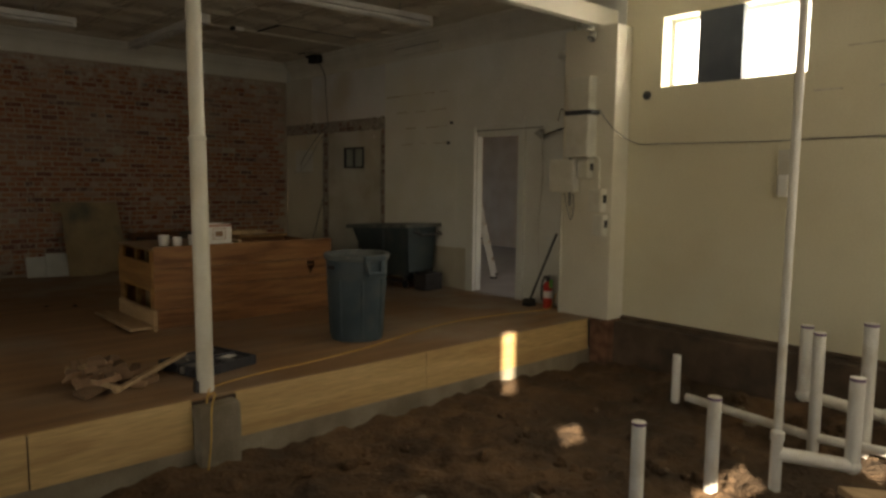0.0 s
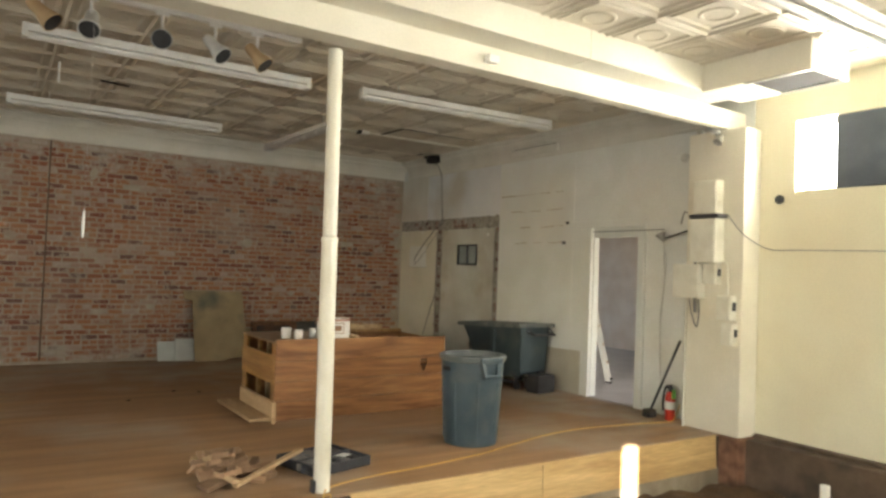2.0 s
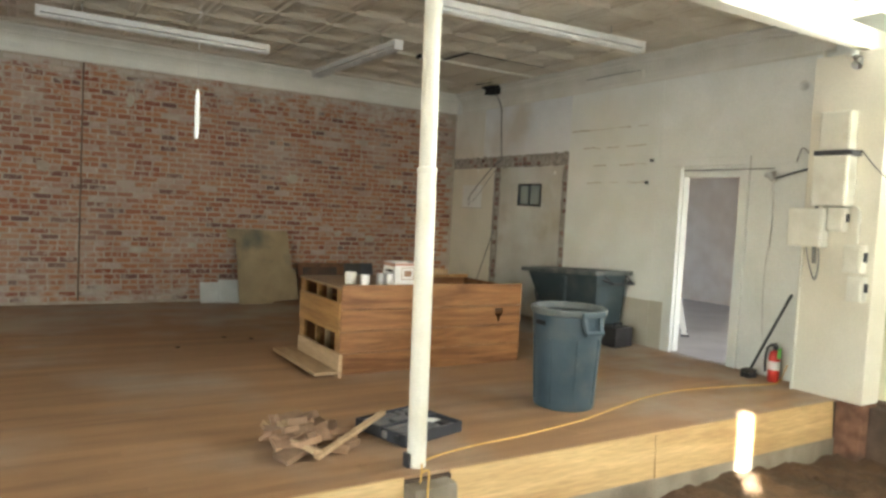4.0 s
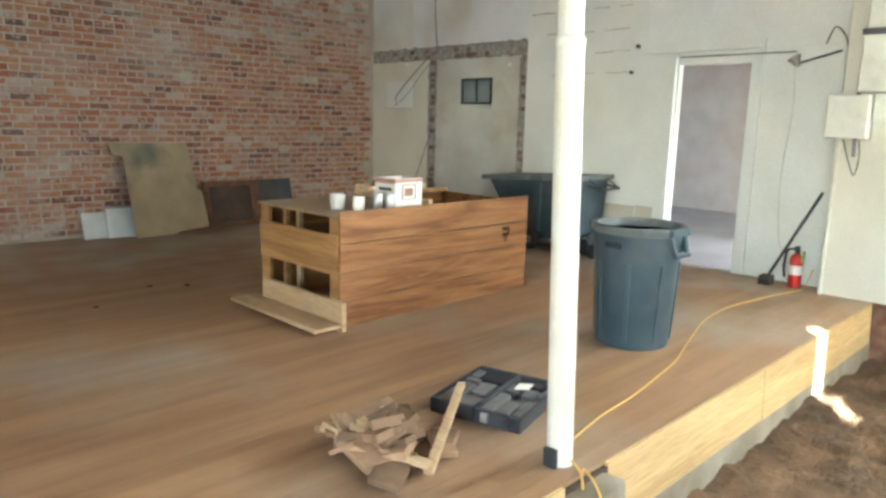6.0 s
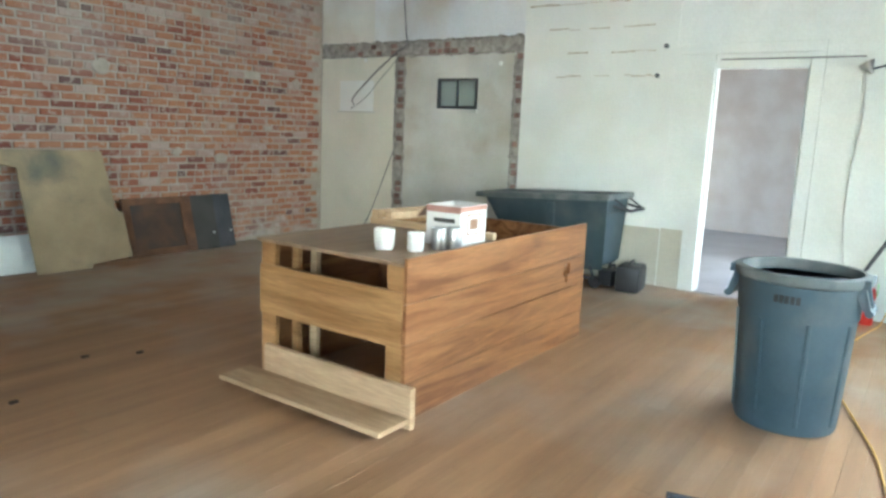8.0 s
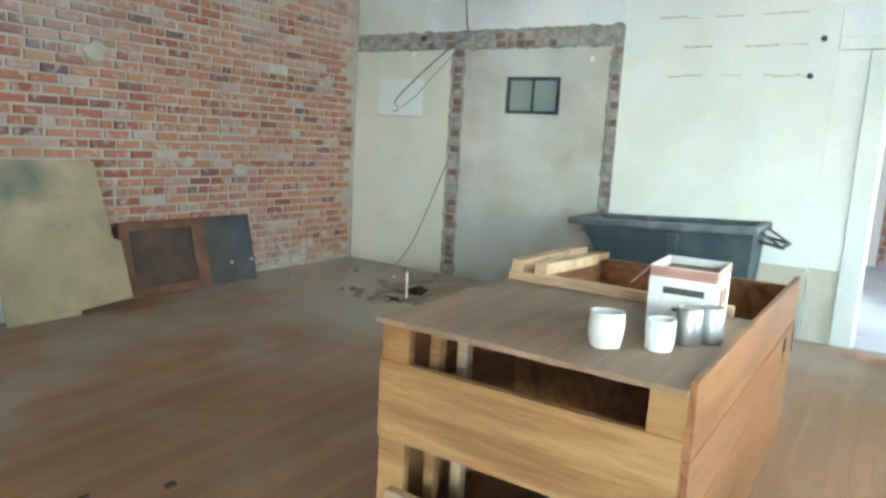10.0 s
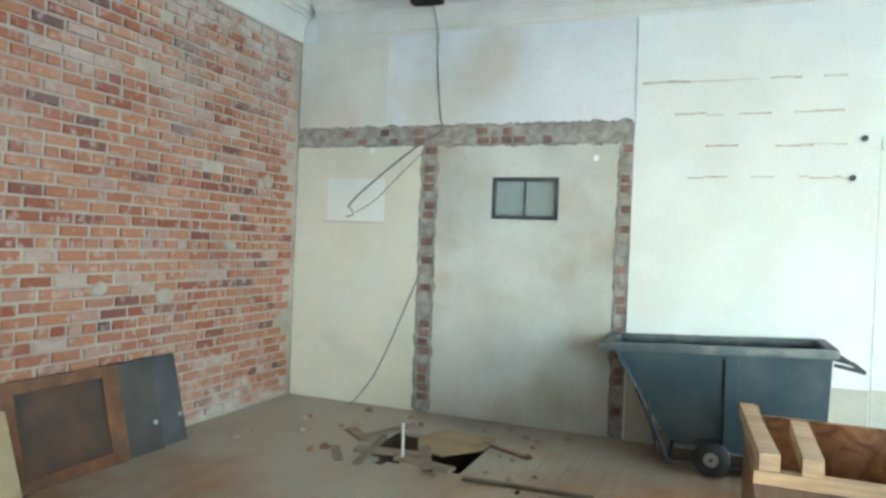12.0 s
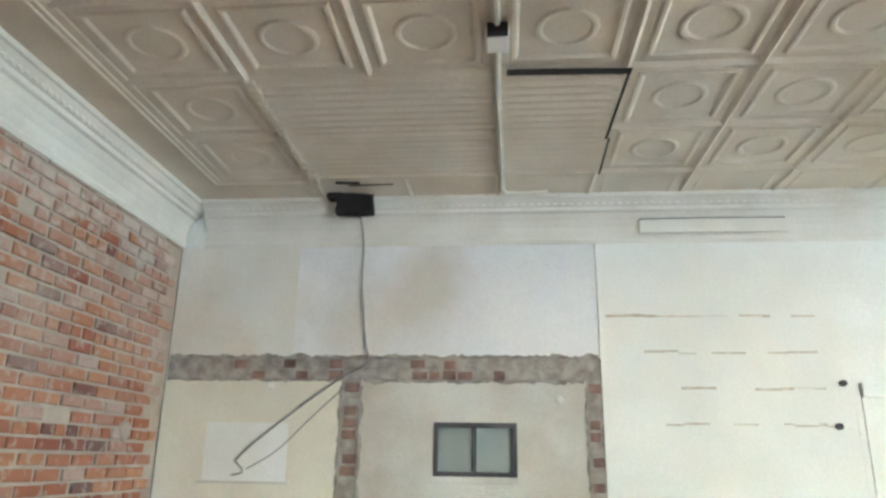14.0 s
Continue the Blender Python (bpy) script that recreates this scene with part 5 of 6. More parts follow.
# ---- electrical boxes on the pilaster ----
def switch_box(name, y0, y1, z0, z1, depth, x=6.42, extra=0):
    t = thing(name, (x, 0, 0), "cream painted steel electrical box on the pilaster", "electrical box", group="electrical boxes")
    part("body", B((-depth, y0, z0), (-0.001, y1, z1), 0.006), "box_paint", t)
    part("cover", B((-depth - 0.008, y0 + 0.012, z0 + 0.012), (-depth - 0.0005, y1 - 0.012, z1 - 0.012), 0.003), "box_paint", t)
    if extra:
        part("lever", B((-depth * 0.7, y0 - 0.025, z0 + (z1 - z0) * 0.4), (-depth * 0.4, y0 - 0.001, z0 + (z1 - z0) * 0.75), 0.004), "dark_steel", t, "dark switch lever")
    return t


switch_box("panel_box", 5.53, 5.83, 1.72, 2.165, 0.16)
switch_box("panel_box", 5.55, 5.82, 2.215, 2.56, 0.12)
# Dark strip stands in for the shade between the two boxes.
solid("busbar_strip", B((6.26, 5.50, 2.168), (6.419, 5.84, 2.212), 0.004), "dark_steel", "dark strip drawn for the shaded gap between two electrical boxes", "strip")
switch_box("panel_box", 5.72, 6.04, 1.35, 1.70, 0.12, x=6.40)
switch_box("switch_box", 5.56, 5.71, 1.50, 1.71, 0.09, extra=1)
switch_box("switch_box", 5.38, 5.54, 1.15, 1.39, 0.10, extra=1)
switch_box("switch_box", 5.36, 5.49, 0.90, 1.12, 0.09, extra=1)
cord("conduit", [(6.39, 5.56, 1.72), (6.37, 5.48, 1.72), (6.37, 5.45, 1.65), (6.37, 5.45, 1.40)], 0.014, "box_paint", label="curved painted conduit between the boxes", category="conduit")
solid("conduit_riser", T((6.395, 5.95, 0.0), (6.395, 5.95, 1.33), 0.013), "box_paint", "painted steel conduit running up the pilaster", "conduit", smooth=True)
solid("conduit_upper", T((6.64, 6.03, 2.0), (6.64, 6.03, 3.2), 0.016), "box_paint", "painted steel conduit up to the ceiling", "conduit", smooth=True)
cord("loose_wire", [(6.40, 5.92, 1.34), (6.37, 5.86, 1.18), (6.37, 5.80, 1.05), (6.38, 5.78, 1.2), (6.39, 5.80, 1.34)], 0.006, "cable", label="loose grey wire looping under the boxes")
cord("bundle", [(6.38, 5.84, 1.74), (6.36, 5.83, 1.5), (6.37, 5.82, 1.2)], 0.016, "cable", label="grey cable bundle beside the boxes")
cord("wall_wire", [(6.40, 5.5, 2.22), (6.41, 5.31, 2.0), (6.66, 5.2, 1.87), (6.69, 4.9, 1.86), (6.69, 4.0, 1.85), (6.69, 3.0, 1.86), (6.69, 2.0, 1.84), (6.69, 0.5, 1.84)], 0.005, "cable", label="thin grey wire stapled along the cream wall")
cord("lamp_cord", [(6.60, 6.45, 2.06), (6.62, 6.42, 1.6), (6.62, 6.46, 1.0), (6.58, 6.40, 0.4), (6.55, 6.30, 0.3)], 0.005, "white_cable", label="grey cord hanging from the clamp lamp")
cl = thing("clamp_lamp", (6.56, 6.44, 2.04), "small metal clamp lamp on a bracket", "lamp")
part("shade", L([(0.018, 0.09), (0.022, 0.06), (0.06, 0.0), (0.057, 0.0), (0.018, 0.055)], 20, m=Matrix.Rotation(radians(150), 4, "X")), "steel", cl, smooth=True)
part("bulb", L([(0, -0.01), (0.03, 0.0), (0.034, 0.02), (0.015, 0.05), (0, 0.055)], 14, m=Matrix.Rotation(radians(150), 4, "X")), "bulb", cl, smooth=True)
part("arm", T((0.0, 0.0, -0.06), (0.08, -0.36, 0.05), 0.009), "dark_steel", cl)
cord("cable_tangle", [(6.60, 6.2, 2.15), (6.58, 6.14, 2.28), (6.57, 6.06, 2.22), (6.57, 6.02, 2.1), (6.58, 6.02, 1.75)], 0.007, "cable", label="grey cables looping into the electrical boxes")
solid("door_wire", T((XW - 0.04, 7.55, 2.10), (XW - 0.04, 6.45, 2.10), 0.006), "cable", "thin wire over the doorway", "cable")
fl = thing("flood_lamp", (6.36, 5.62, 3.04), "small silver twin flood lamp on the beam end", "lamp")
part("base", L([(0, 0), (0.05, 0), (0.05, 0.03), (0, 0.035)], 16), "white", fl, smooth=True)
part("arm", T((0, 0, 0.0), (-0.06, -0.06, -0.05), 0.012), "steel", fl)
part("head", L([(0, 0.05), (0.02, 0.05), (0.035, 0.0), (0.045, -0.05), (0.04, -0.052), (0, -0.02)], 18, m=Matrix.Translation((-0.08, -0.10, -0.08)) @ Matrix.Rotation(radians(40), 4, "Y")), "steel", fl, smooth=True)
solid("outlet_disc", L([(0, 0), (0.045, 0), (0.045, 0.02), (0.03, 0.03), (0, 0.03)], 18, m=Matrix.Translation((XW + 0.02, 5.12, 2.36)) @ Matrix.Rotation(radians(-90), 4, "Y")), "dark_steel", "round grey box on the cream wall", "junction box", smooth=True)
solid("outlet_disc", L([(0, 0), (0.05, 0), (0.05, 0.02), (0.03, 0.03), (0, 0.03)], 18, m=Matrix.Translation((XW - 0.006, 6.22, 2.9)) @ Matrix.Rotation(radians(-90), 4, "Y")), "old_plaster", "round painted box high on the wall", "junction box", smooth=True)
wv = thing("wall_valve", (XW + 0.02, 3.70, 1.55), "grey wall phone hook with a white cover", "wall fitting")
part("plate", B((-0.03, -0.06, -0.18), (-0.001, 0.06, 0.22), 0.008), "old_plaster", wv)
part("cover", B((-0.07, -0.05, -0.20), (-0.031, 0.03, 0.0), 0.01), "white", wv)
for k, (y0, y1, z) in enumerate(((1.6, 3.4, 2.62), (1.2, 3.5, 2.27), (1.6, 3.4, 1.86))):
    r = random.Random(20 + k)
    line = thing("peeled_line", (0, 0, 0), "brown scrape line on the cream wall", "scrape", group="scrape lines on the cream wall")
    y = y0
    while y < y1:
        ln = r.uniform(0.05, 0.2)
        if r.random() < 0.6:
            part("flake", B((XW + 0.0175, y, z - 0.008), (XW + 0.0205, y + ln, z + r.uniform(0.002, 0.012))), "rust_stain", line)
        y += ln

# ---- duct ----
duct = thing("ceiling_duct", (0, 0, 0), "cream boxed duct with a dark open underside", "duct")
for lo, hi in (((5.57, 4.22, 3.25), (5.59, 5.218, ZC + 0.012)), ((6.14, 4.22, 3.25), (6.16, 5.218, ZC + 0.012)), ((5.591, 4.22, 3.25), (6.139, 4.24, ZC + 0.012)), ((5.591, 4.80, 3.25), (6.139, 5.218, 3.27))):
    part("side_panel", B(lo, hi, 0.003), "beam", duct)
# Shade of the open duct, put into a shallow near-black sheet.
part("inside", B((5.591, 4.241, 3.266), (6.139, 4.799, 3.276)), "hole", duct, "near-black sheet standing in for the duct's shaded inside")
part("flange", B((5.565, 4.215, 3.236), (5.60, 4.80, 3.249), 0.002), "steel", duct, "thin metal flange")

# ---- ceiling lights ----
def strip_light():
    t = thing("fluorescent_light", (0, 0, 3.30), "long unlit white twin-tube fluorescent fitting", "ceiling light", group="fluorescent fittings")
    bm = bmesh.new()
    box(bm, (-1.22, -0.055, 0.045), (1.22, 0.055, 0.11), 0.004)
    part("housing", bm, "white", t)
    for y in (-0.033, 0.033):
        part("tube", T((-1.19, y, 0.018), (1.19, y, 0.018), 0.019, 12), "tube", t, smooth=True)
    for x in (-1.21, 1.21):
        part("end_cap", B((x - 0.022, -0.058, 0.0), (x + 0.022, 0.058, 0.112), 0.004), "white", t)
    for x in (-0.8, 0.8):
        part("hanger", T((x, 0, 0.11), (x, 0, 0.215), 0.006, 8), "steel", t)
    return t


sl = strip_light()
sl.matrix_world = pose(1.58, 7.78, 3.29)
copy_thing(sl, pose(4.59, 7.64, 3.29, 0, 0, -4))
copy_thing(sl, pose(1.53, 10.74, 3.29))
copy_thing(sl, pose(3.80, 10.55, 3.29, 0, 0, 91))
copy_thing(sl, pose(5.25, 3.66, 3.29) @ Matrix.Diagonal((1.0, 2.1, 1.0, 1.0)))
track = thing("track_light", (0, 0, 0), "white lighting track with four aimed spotlights", "track light")
part("rail", B((0.1, 6.85, 3.43), (2.36, 6.89, 3.47), 0.003), "white", track)
for x in (0.4, 1.2, 2.2):
    part("rail_clip", T((x, 6.87, 3.47), (x, 6.87, ZC + 0.004), 0.01, 8), "white", track)
for x, mt, ax, ay in ((0.44, "spot_tan", -28, -40), (0.75, "white_cable", -42, 8), (1.24, "steel", -62, 10), (1.64, "white_cable", -38, -28), (1.98, "spot_tan", -30, -32)):
    m = Matrix.Translation((x, 6.87, 3.245)) @ Matrix.Rotation(radians(ax), 4, "X") @ Matrix.Rotation(radians(ay), 4, "Y") @ Matrix.Diagonal((1.35, 1.35, 1.3, 1))
    s = part("spot", L([(0.0, 0.085), (0.03, 0.085), (0.036, 0.05), (0.036, 0.0), (0.055, -0.06), (0.058, -0.085), (0.052, -0.085), (0.046, -0.055), (0.0, -0.05)], 20, m=m), mt, track, smooth=True)
    part("baffle", L([(0.052, -0.0845), (0.046, -0.0555), (0.022, -0.052), (0.02, -0.056), (0.044, -0.06), (0.0505, -0.0855)], 20, m=m), "black", s, "black inner baffle", True)
    part("lamp_face", L([(0.0, -0.055), (0.03, -0.058), (0.036, -0.068), (0.032, -0.074), (0.0, -0.076)], 16, m=m), "bulb", s, "frosted bulb face", True)
    part("stem", T((x, 6.87, 3.43), (x, 6.87, 3.30), 0.011, 8), "white", track)
    part("adapter", B((x - 0.05, 6.853, 3.405), (x + 0.05, 6.887, 3.429), 0.004), "white", track)
sm = thing("smoke_detector", (3.35, 5.46, 3.16), "small white box detector on the beam", "detector")
part("body", B((-0.05, -0.03, -0.03), (0.05, 0.035, 0.03), 0.008), "white", sm)
# Thin dark plates under the tin paint the shade of torn gaps.
for x, y, sx, sy, a in ((1.3, 9.72, 0.30, 0.07, 10), (4.93, 9.86, 0.045, 0.58, 2), (5.3, 9.585, 0.7, 0.014, 1), (5.9, 9.57, 0.5, 0.010, -1), (6.22, 11.20, 0.03, 0.16, 4), (6.26, 11.05, 0.012, 0.3, -2)):
    o = solid("ceiling_gap", B((-sx / 2, -sy / 2, 0), (sx / 2, sy / 2, 0.006)), "hole", "near-black plate standing in for a shaded gap torn in the tin ceiling", "gap", group="holes in the ceiling")
    o.matrix_world = pose(x, y, ZC - 0.022, 0, 0, a)
jb2 = thing("ceiling_box", (4.65, 10.19, ZC - 0.05), "white junction box with a black opening on the ceiling", "junction box")
part("body", B((-0.06, -0.05, 0.0), (0.06, 0.05, 0.06), 0.006), "white", jb2)
# Dark block drawn for the shaded mouth of the box.
part("opening", B((-0.10, -0.045, 0.004), (-0.061, 0.045, 0.05)), "hole", jb2)
solid("cable_drop", T((0.72, 9.25, 3.29), (0.72, 9.25, ZC), 0.012), "white", "short white hanger rod under the ceiling", "rod")

cord("ceiling_conduit", [(4.72, 10.19, ZC - 0.024), (5.0, 10.192, ZC - 0.02), (5.6, 10.185, ZC - 0.02), (6.2, 10.175, ZC - 0.02), (6.40, 10.165, ZC - 0.02), (6.45, 10.10, ZC - 0.02), (6.44, 9.87, ZC - 0.02)], 0.013, "box_paint", label="painted conduit bent along the tin ceiling", category="conduit")
cord("ceiling_conduit", [(3.9, 10.20, ZC - 0.024), (4.2, 10.196, ZC - 0.022), (4.53, 10.19, ZC - 0.022)], 0.013, "box_paint", label="straight painted conduit feeding the ceiling box", category="conduit")

# ---- fittings on the brick wall ----
for x, z, w, h in ((6.23, 1.878, 0.13, 0.13), (5.775, 1.331, 0.17, 0.06), (3.755, 1.863, 0.20, 0.17), (5.1, 0.98, 0.2, 0.12), (4.55, 1.05, 0.14, 0.09), (1.45, 2.75, 0.12, 0.2), (0.45, 1.8, 0.2, 0.16)):
    bm = bmesh.new()
    ring = []
    for k in range(14):
        a = 2 * math.pi * k / 14
        q = 1 + 0.35 * noise.noise((x * 5 + math.cos(a) * 1.5, z * 5 + math.sin(a) * 1.5, 0.2))
        ring.append((q * math.cos(a) * w / 2, q * math.sin(a) * h / 2))
    outer = [bm.verts.new((x + u, YB + 0.004, z + v)) for u, v in ring]
    inner = [bm.verts.new((x + u * 0.8, YB - 0.010, z + v * 0.8)) for u, v in ring]
    for k in range(14):
        bm.faces.new((outer[k], outer[(k + 1) % 14], inner[(k + 1) % 14], inner[k]))
    bm.faces.new(inner)
    solid("mortar_patch", bm, "mortar", "pale mortar patch smeared over the brick wall", "mortar patch", group="mortar patches on the brick")
pull = thing("pull_cord", (0.433, 3.5, 1.59), "white pull on a thin cord hanging from the ceiling", "pull cord")
part("cord", T((0, 0, 0.08), (0, 0, ZC - 1.585), 0.0004, 6), "white_cable", pull)
part("pull", L([(0.0022, 0.0), (0.0034, 0.01), (0.0034, 0.07), (0.0012, 0.085)], 10), "white", pull, smooth=True)
solid("wall_chase", B((0.87, YB - 0.006, 0.05), (0.892, YB + 0.004, 3.17)), "foundation", "dark vertical crack in the brick wall", "crack")

# ---- torn floor near the corner ----
rng = random.Random(8)
for x, y, z, ln, wd, a, tip in ((5.28, 9.92, 0.001, 0.78, 0.035, -87, 0), (5.50, 11.05, 0.004, 0.62, 0.05, 10, 0), (5.52, 10.90, 0.001, 0.52, 0.10, 100, 0), (5.98, 11.14, 0.001, 0.5, 0.06, -20, 0), (5.40, 10.62, 0.001, 0.42, 0.09, 80, 0), (5.78, 11.3, 0.001, 0.30, 0.09, 50, 0), (5.64, 10.72, 0.002, 0.85, 0.085, 24, 3), (5.33, 11.22, 0.001, 0.28, 0.06, 35, 0), (5.95, 10.25, 0.001, 0.4, 0.05, 62, 0)):
    o = solid("torn_board", B((-ln / 2, -wd / 2, 0), (ln / 2, wd / 2, 0.022), 0.003), "dusty_board", "broken floor board lying by the hole", "board", group="torn boards by the hole")
    o.matrix_world = pose(x, y, z, 0, tip, a)
bm = bmesh.new()
va = [bm.verts.new((x, y, 0.003)) for x, y in ((5.60, 10.58), (5.86, 10.37), (6.16, 10.36), (6.20, 10.80), (5.92, 10.88), (5.66, 10.76))]
vb = [bm.verts.new((v.co.x, v.co.y, 0.018)) for v in va]
bm.faces.new(va)
bm.faces.new(list(reversed(vb)))
for k in range(6):
    bm.faces.new((va[k], va[(k + 1) % 6], vb[(k + 1) % 6], vb[k]))
solid("torn_sheet", bm, "osb", "broken tan plywood piece laid over the floor hole", "plywood piece")
solid("pipe_in_floor", T((5.43, 10.77, -0.6), (5.43, 10.79, 0.24), 0.009), "pvc", "pale pipe standing in the floor hole", "pipe", smooth=True)
for k in range(60):
    x, y = rng.uniform(5.2, 6.5), rng.uniform(9.9, 12.1)
    if 5.25 < x < 6.25 and 10.25 < y < 11.2:
        continue
    s = rng.uniform(0.012, 0.045)
    bm = bmesh.new()
    bmesh.ops.create_icosphere(bm, subdivisions=1, radius=s)
    for v in bm.verts:
        v.co = Vector((v.co.x, v.co.y * 0.8, max(v.co.z * 0.6, -s * 0.3))) * (1 + 0.5 * noise.noise(v.co * 40 + Vector((k, 0, 0))))
    solid("rubble", bm, "mortar" if k % 3 else "scrap", "small lump of plaster rubble on the floor", "rubble", group="rubble by the hole", at=(x, y, s * 0.25))
for x, y in ((5.2, 9.95), (5.15, 9.8), (2.35, 9.6), (1.55, 9.35), (2.1, 9.75)):
    solid("rubble", B((-0.02, -0.012, 0), (0.02, 0.012, 0.014), 0.004), "subfloor", "small dark crumb on the floor", "rubble", group="crumbs on the floor", at=(x, y, 0.0))

# ---- step ladder and far door in the next room ----
lad = thing("step_ladder", (7.75, 8.26, 0.0), "pale folding step ladder standing open behind the doorway", "ladder")
lad.rotation_euler = (0, 0, radians(41))
for x in (0.0, 0.40):
    part("front_rail", B((x - 0.012, -0.035, 0), (x + 0.012, 0.035, 1.27), 0.003, m=Matrix.Rotation(radians(-13), 4, "X")), "pvc", lad)
    part("rear_rail", B((x - 0.010, -0.02, 0), (x + 0.010, 0.02, 1.25), 0.003, m=Matrix.Translation((0, 0.60, 0)) @ Matrix.Rotation(radians(12), 4, "X")), "pvc", lad)
for z in (0.25, 0.52, 0.79, 1.06):
    part("tread", B((0.013, z * 0.23 - 0.035, z), (0.387, z * 0.23 + 0.045, z + 0.025), 0.003), "lumber", lad)
part("top_cap", B((-0.03, 0.23, 1.24), (0.43, 0.40, 1.275), 0.006), "pvc", lad)
part("spreader", T((0.0, 0.14, 0.60), (0.0, 0.47, 0.60), 0.007), "dark_steel", lad)
for x in (0.0, 0.40):
    part("rubber_foot", B((x - 0.02, -0.05, 0.0), (x + 0.02, 0.05, 0.03), 0.004), "black", lad, "black rubber foot")
fd = thing("door_1", (11.98, 6.42, 0.0), "brown panelled wooden door with two tall dark panes", "door", kind="structure")
for lo, hi in (((0, 0, 0), (0.045, 1.05, 0.20)), ((0, 0, 0.92), (0.045, 1.05, 1.12)), ((0, 0, 1.97), (0.045, 1.05, 2.08)), ((0, 0, 0.201), (0.045, 0.13, 0.919)), ((0, 0.92, 0.201), (0.045, 1.05, 0.919)), ((0, 0, 1.121), (0.045, 0.13, 1.969)), ((0, 0.99, 1.121), (0.045, 1.05, 1.969)), ((0, 0.80, 1.121), (0.045, 0.86, 1.969)), ((0, 0.50, 0.201), (0.045, 0.58, 0.919))):
    part("rail", B(lo, hi, 0.004), "lumber", fd)
part("panel", B((0.015, 0.13, 0.2), (0.03, 0.92, 0.92)), "desk_ply", fd)
part("pane", B((0.018, 0.13, 1.12), (0.024, 0.80, 1.97)), "dark_panel", fd, "dark glass pane")
part("pane", B((0.018, 0.86, 1.12), (0.024, 0.99, 1.97)), "dark_panel", fd, "dark glass pane")
part("lintel", B((-0.06, -0.02, 2.10), (0.06, 1.09, 2.28), 0.006), "desk_red", fd)
part("transom", B((0.0, -0.02, 2.281), (0.03, 1.09, 2.5)), "dark_panel", fd, "dark transom light")
solid("trim_brick_reveal", B((11.61, 7.505, 0.0), (11.92, 7.60, 2.2), 0.012), "brick", "broken red brick edge of the far opening", "reveal", kind="structure")

# ---- drain pipes in the pit ----
def pipe_run(name, pts, r, label, capped=True):
    t = thing(name, (0, 0, 0), label, "pipe", group="plastic drain pipes")
    for a, b in zip(pts, pts[1:]):
        part("pipe", T(a, b, r, 18), "pvc", t, smooth=True)
    for p in pts[1:-1]:
        bm = bmesh.new()
        bmesh.ops.create_uvsphere(bm, u_segments=16, v_segments=10, radius=r * 1.22, matrix=Matrix.Translation(p))
        part("elbow", bm, "pvc", t, smooth=True)
    a, b = Vector(pts[0]), Vector(pts[1])
    d = (b - a).normalized()
    if capped:
        part("primer_ring", T(a + d * 0.002, a + d * 0.02, r * 1.015, 18), "primer", t, "purple primer ring", True)
    return t


pipe_run("drain_stub", [(3.86, 3.33, 0.035), (3.86, 3.33, -0.55)], 0.042, "white plastic drain stub with a purple primed end")
pipe_run("drain_stub", [(4.36, 3.11, 0.14), (4.36, 3.11, -0.55)], 0.042, "white plastic drain stub with a purple primed end")
pipe_run("drain_stub", [(5.72, 4.12, -0.02), (5.72, 4.12, -0.50)], 0.036, "thin white plastic stub standing in the earth", False)
pipe_run("drain_run", [(5.70, 4.00, -0.36), (5.45, 2.90, -0.33), (5.62, 2.2, -0.34), (5.7, 1.7, -0.36)], 0.034, "white plastic drain laid across the pit", False)
pipe_run("drain_stub", [(5.45, 2.90, 0.43), (5.45, 2.90, -0.58)], 0.040, "white plastic drain stub on a tee")
pipe_run("drain_stub", [(5.80, 3.11, 0.40), (5.80, 3.11, -0.14), (5.98, 2.6, -0.22), (6.1, 1.8, -0.26)], 0.045, "white plastic drain with an elbow")
pipe_run("drain_stub", [(5.65, 2.64, 0.51), (5.65, 2.64, -0.55)], 0.046, "white plastic drain stub with a purple primed end")
vent = pipe_run("vent_pipe", [(4.66, 2.84, ZC), (4.66, 2.84, -0.06)], 0.026, "tall white plastic vent pipe up to the ceiling", False)
part("socket", L([(0.036, -0.55), (0.036, -0.14), (0.042, -0.13), (0.042, -0.08), (0.027, -0.07)], 18, centre=(4.66, 2.84, 0)), "pvc", vent, smooth=True)
pipe_run("drain_branch", [(5.02, 2.52, 0.27), (5.02, 2.52, -0.30), (4.66, 2.84, -0.22)], 0.045, "white plastic drain branch joined to the vent")
bm = B((-0.6, -0.07, -0.02), (0.6, 0.07, 0.02), 0.004)
o = solid("plank_in_pit", bm, "lumber", "pale timber plank lying across the pit edge", "plank")
o.matrix_world = pose(5.0, 2.02, -0.36, 0, 6, -40)
rng = random.Random(15)
for k in range(90):
    x, y = rng.uniform(0.8, 6.2), rng.uniform(2.2, 5.4)
    s = rng.uniform(0.015, 0.055)
    bm = bmesh.new()
    bmesh.ops.create_icosphere(bm, subdivisions=2, radius=s)
    for v in bm.verts:
        v.co = v.co * (1 + 0.6 * noise.noise(v.co * 30 + Vector((k * 3.0, 0, 0))))
    solid("earth_clod", bm, "concrete" if k % 9 == 0 else "dirt", "loose clod of brown earth", "clod", group="clods in the pit", at=(x, y, ground_height(x, y) + s * 0.3))

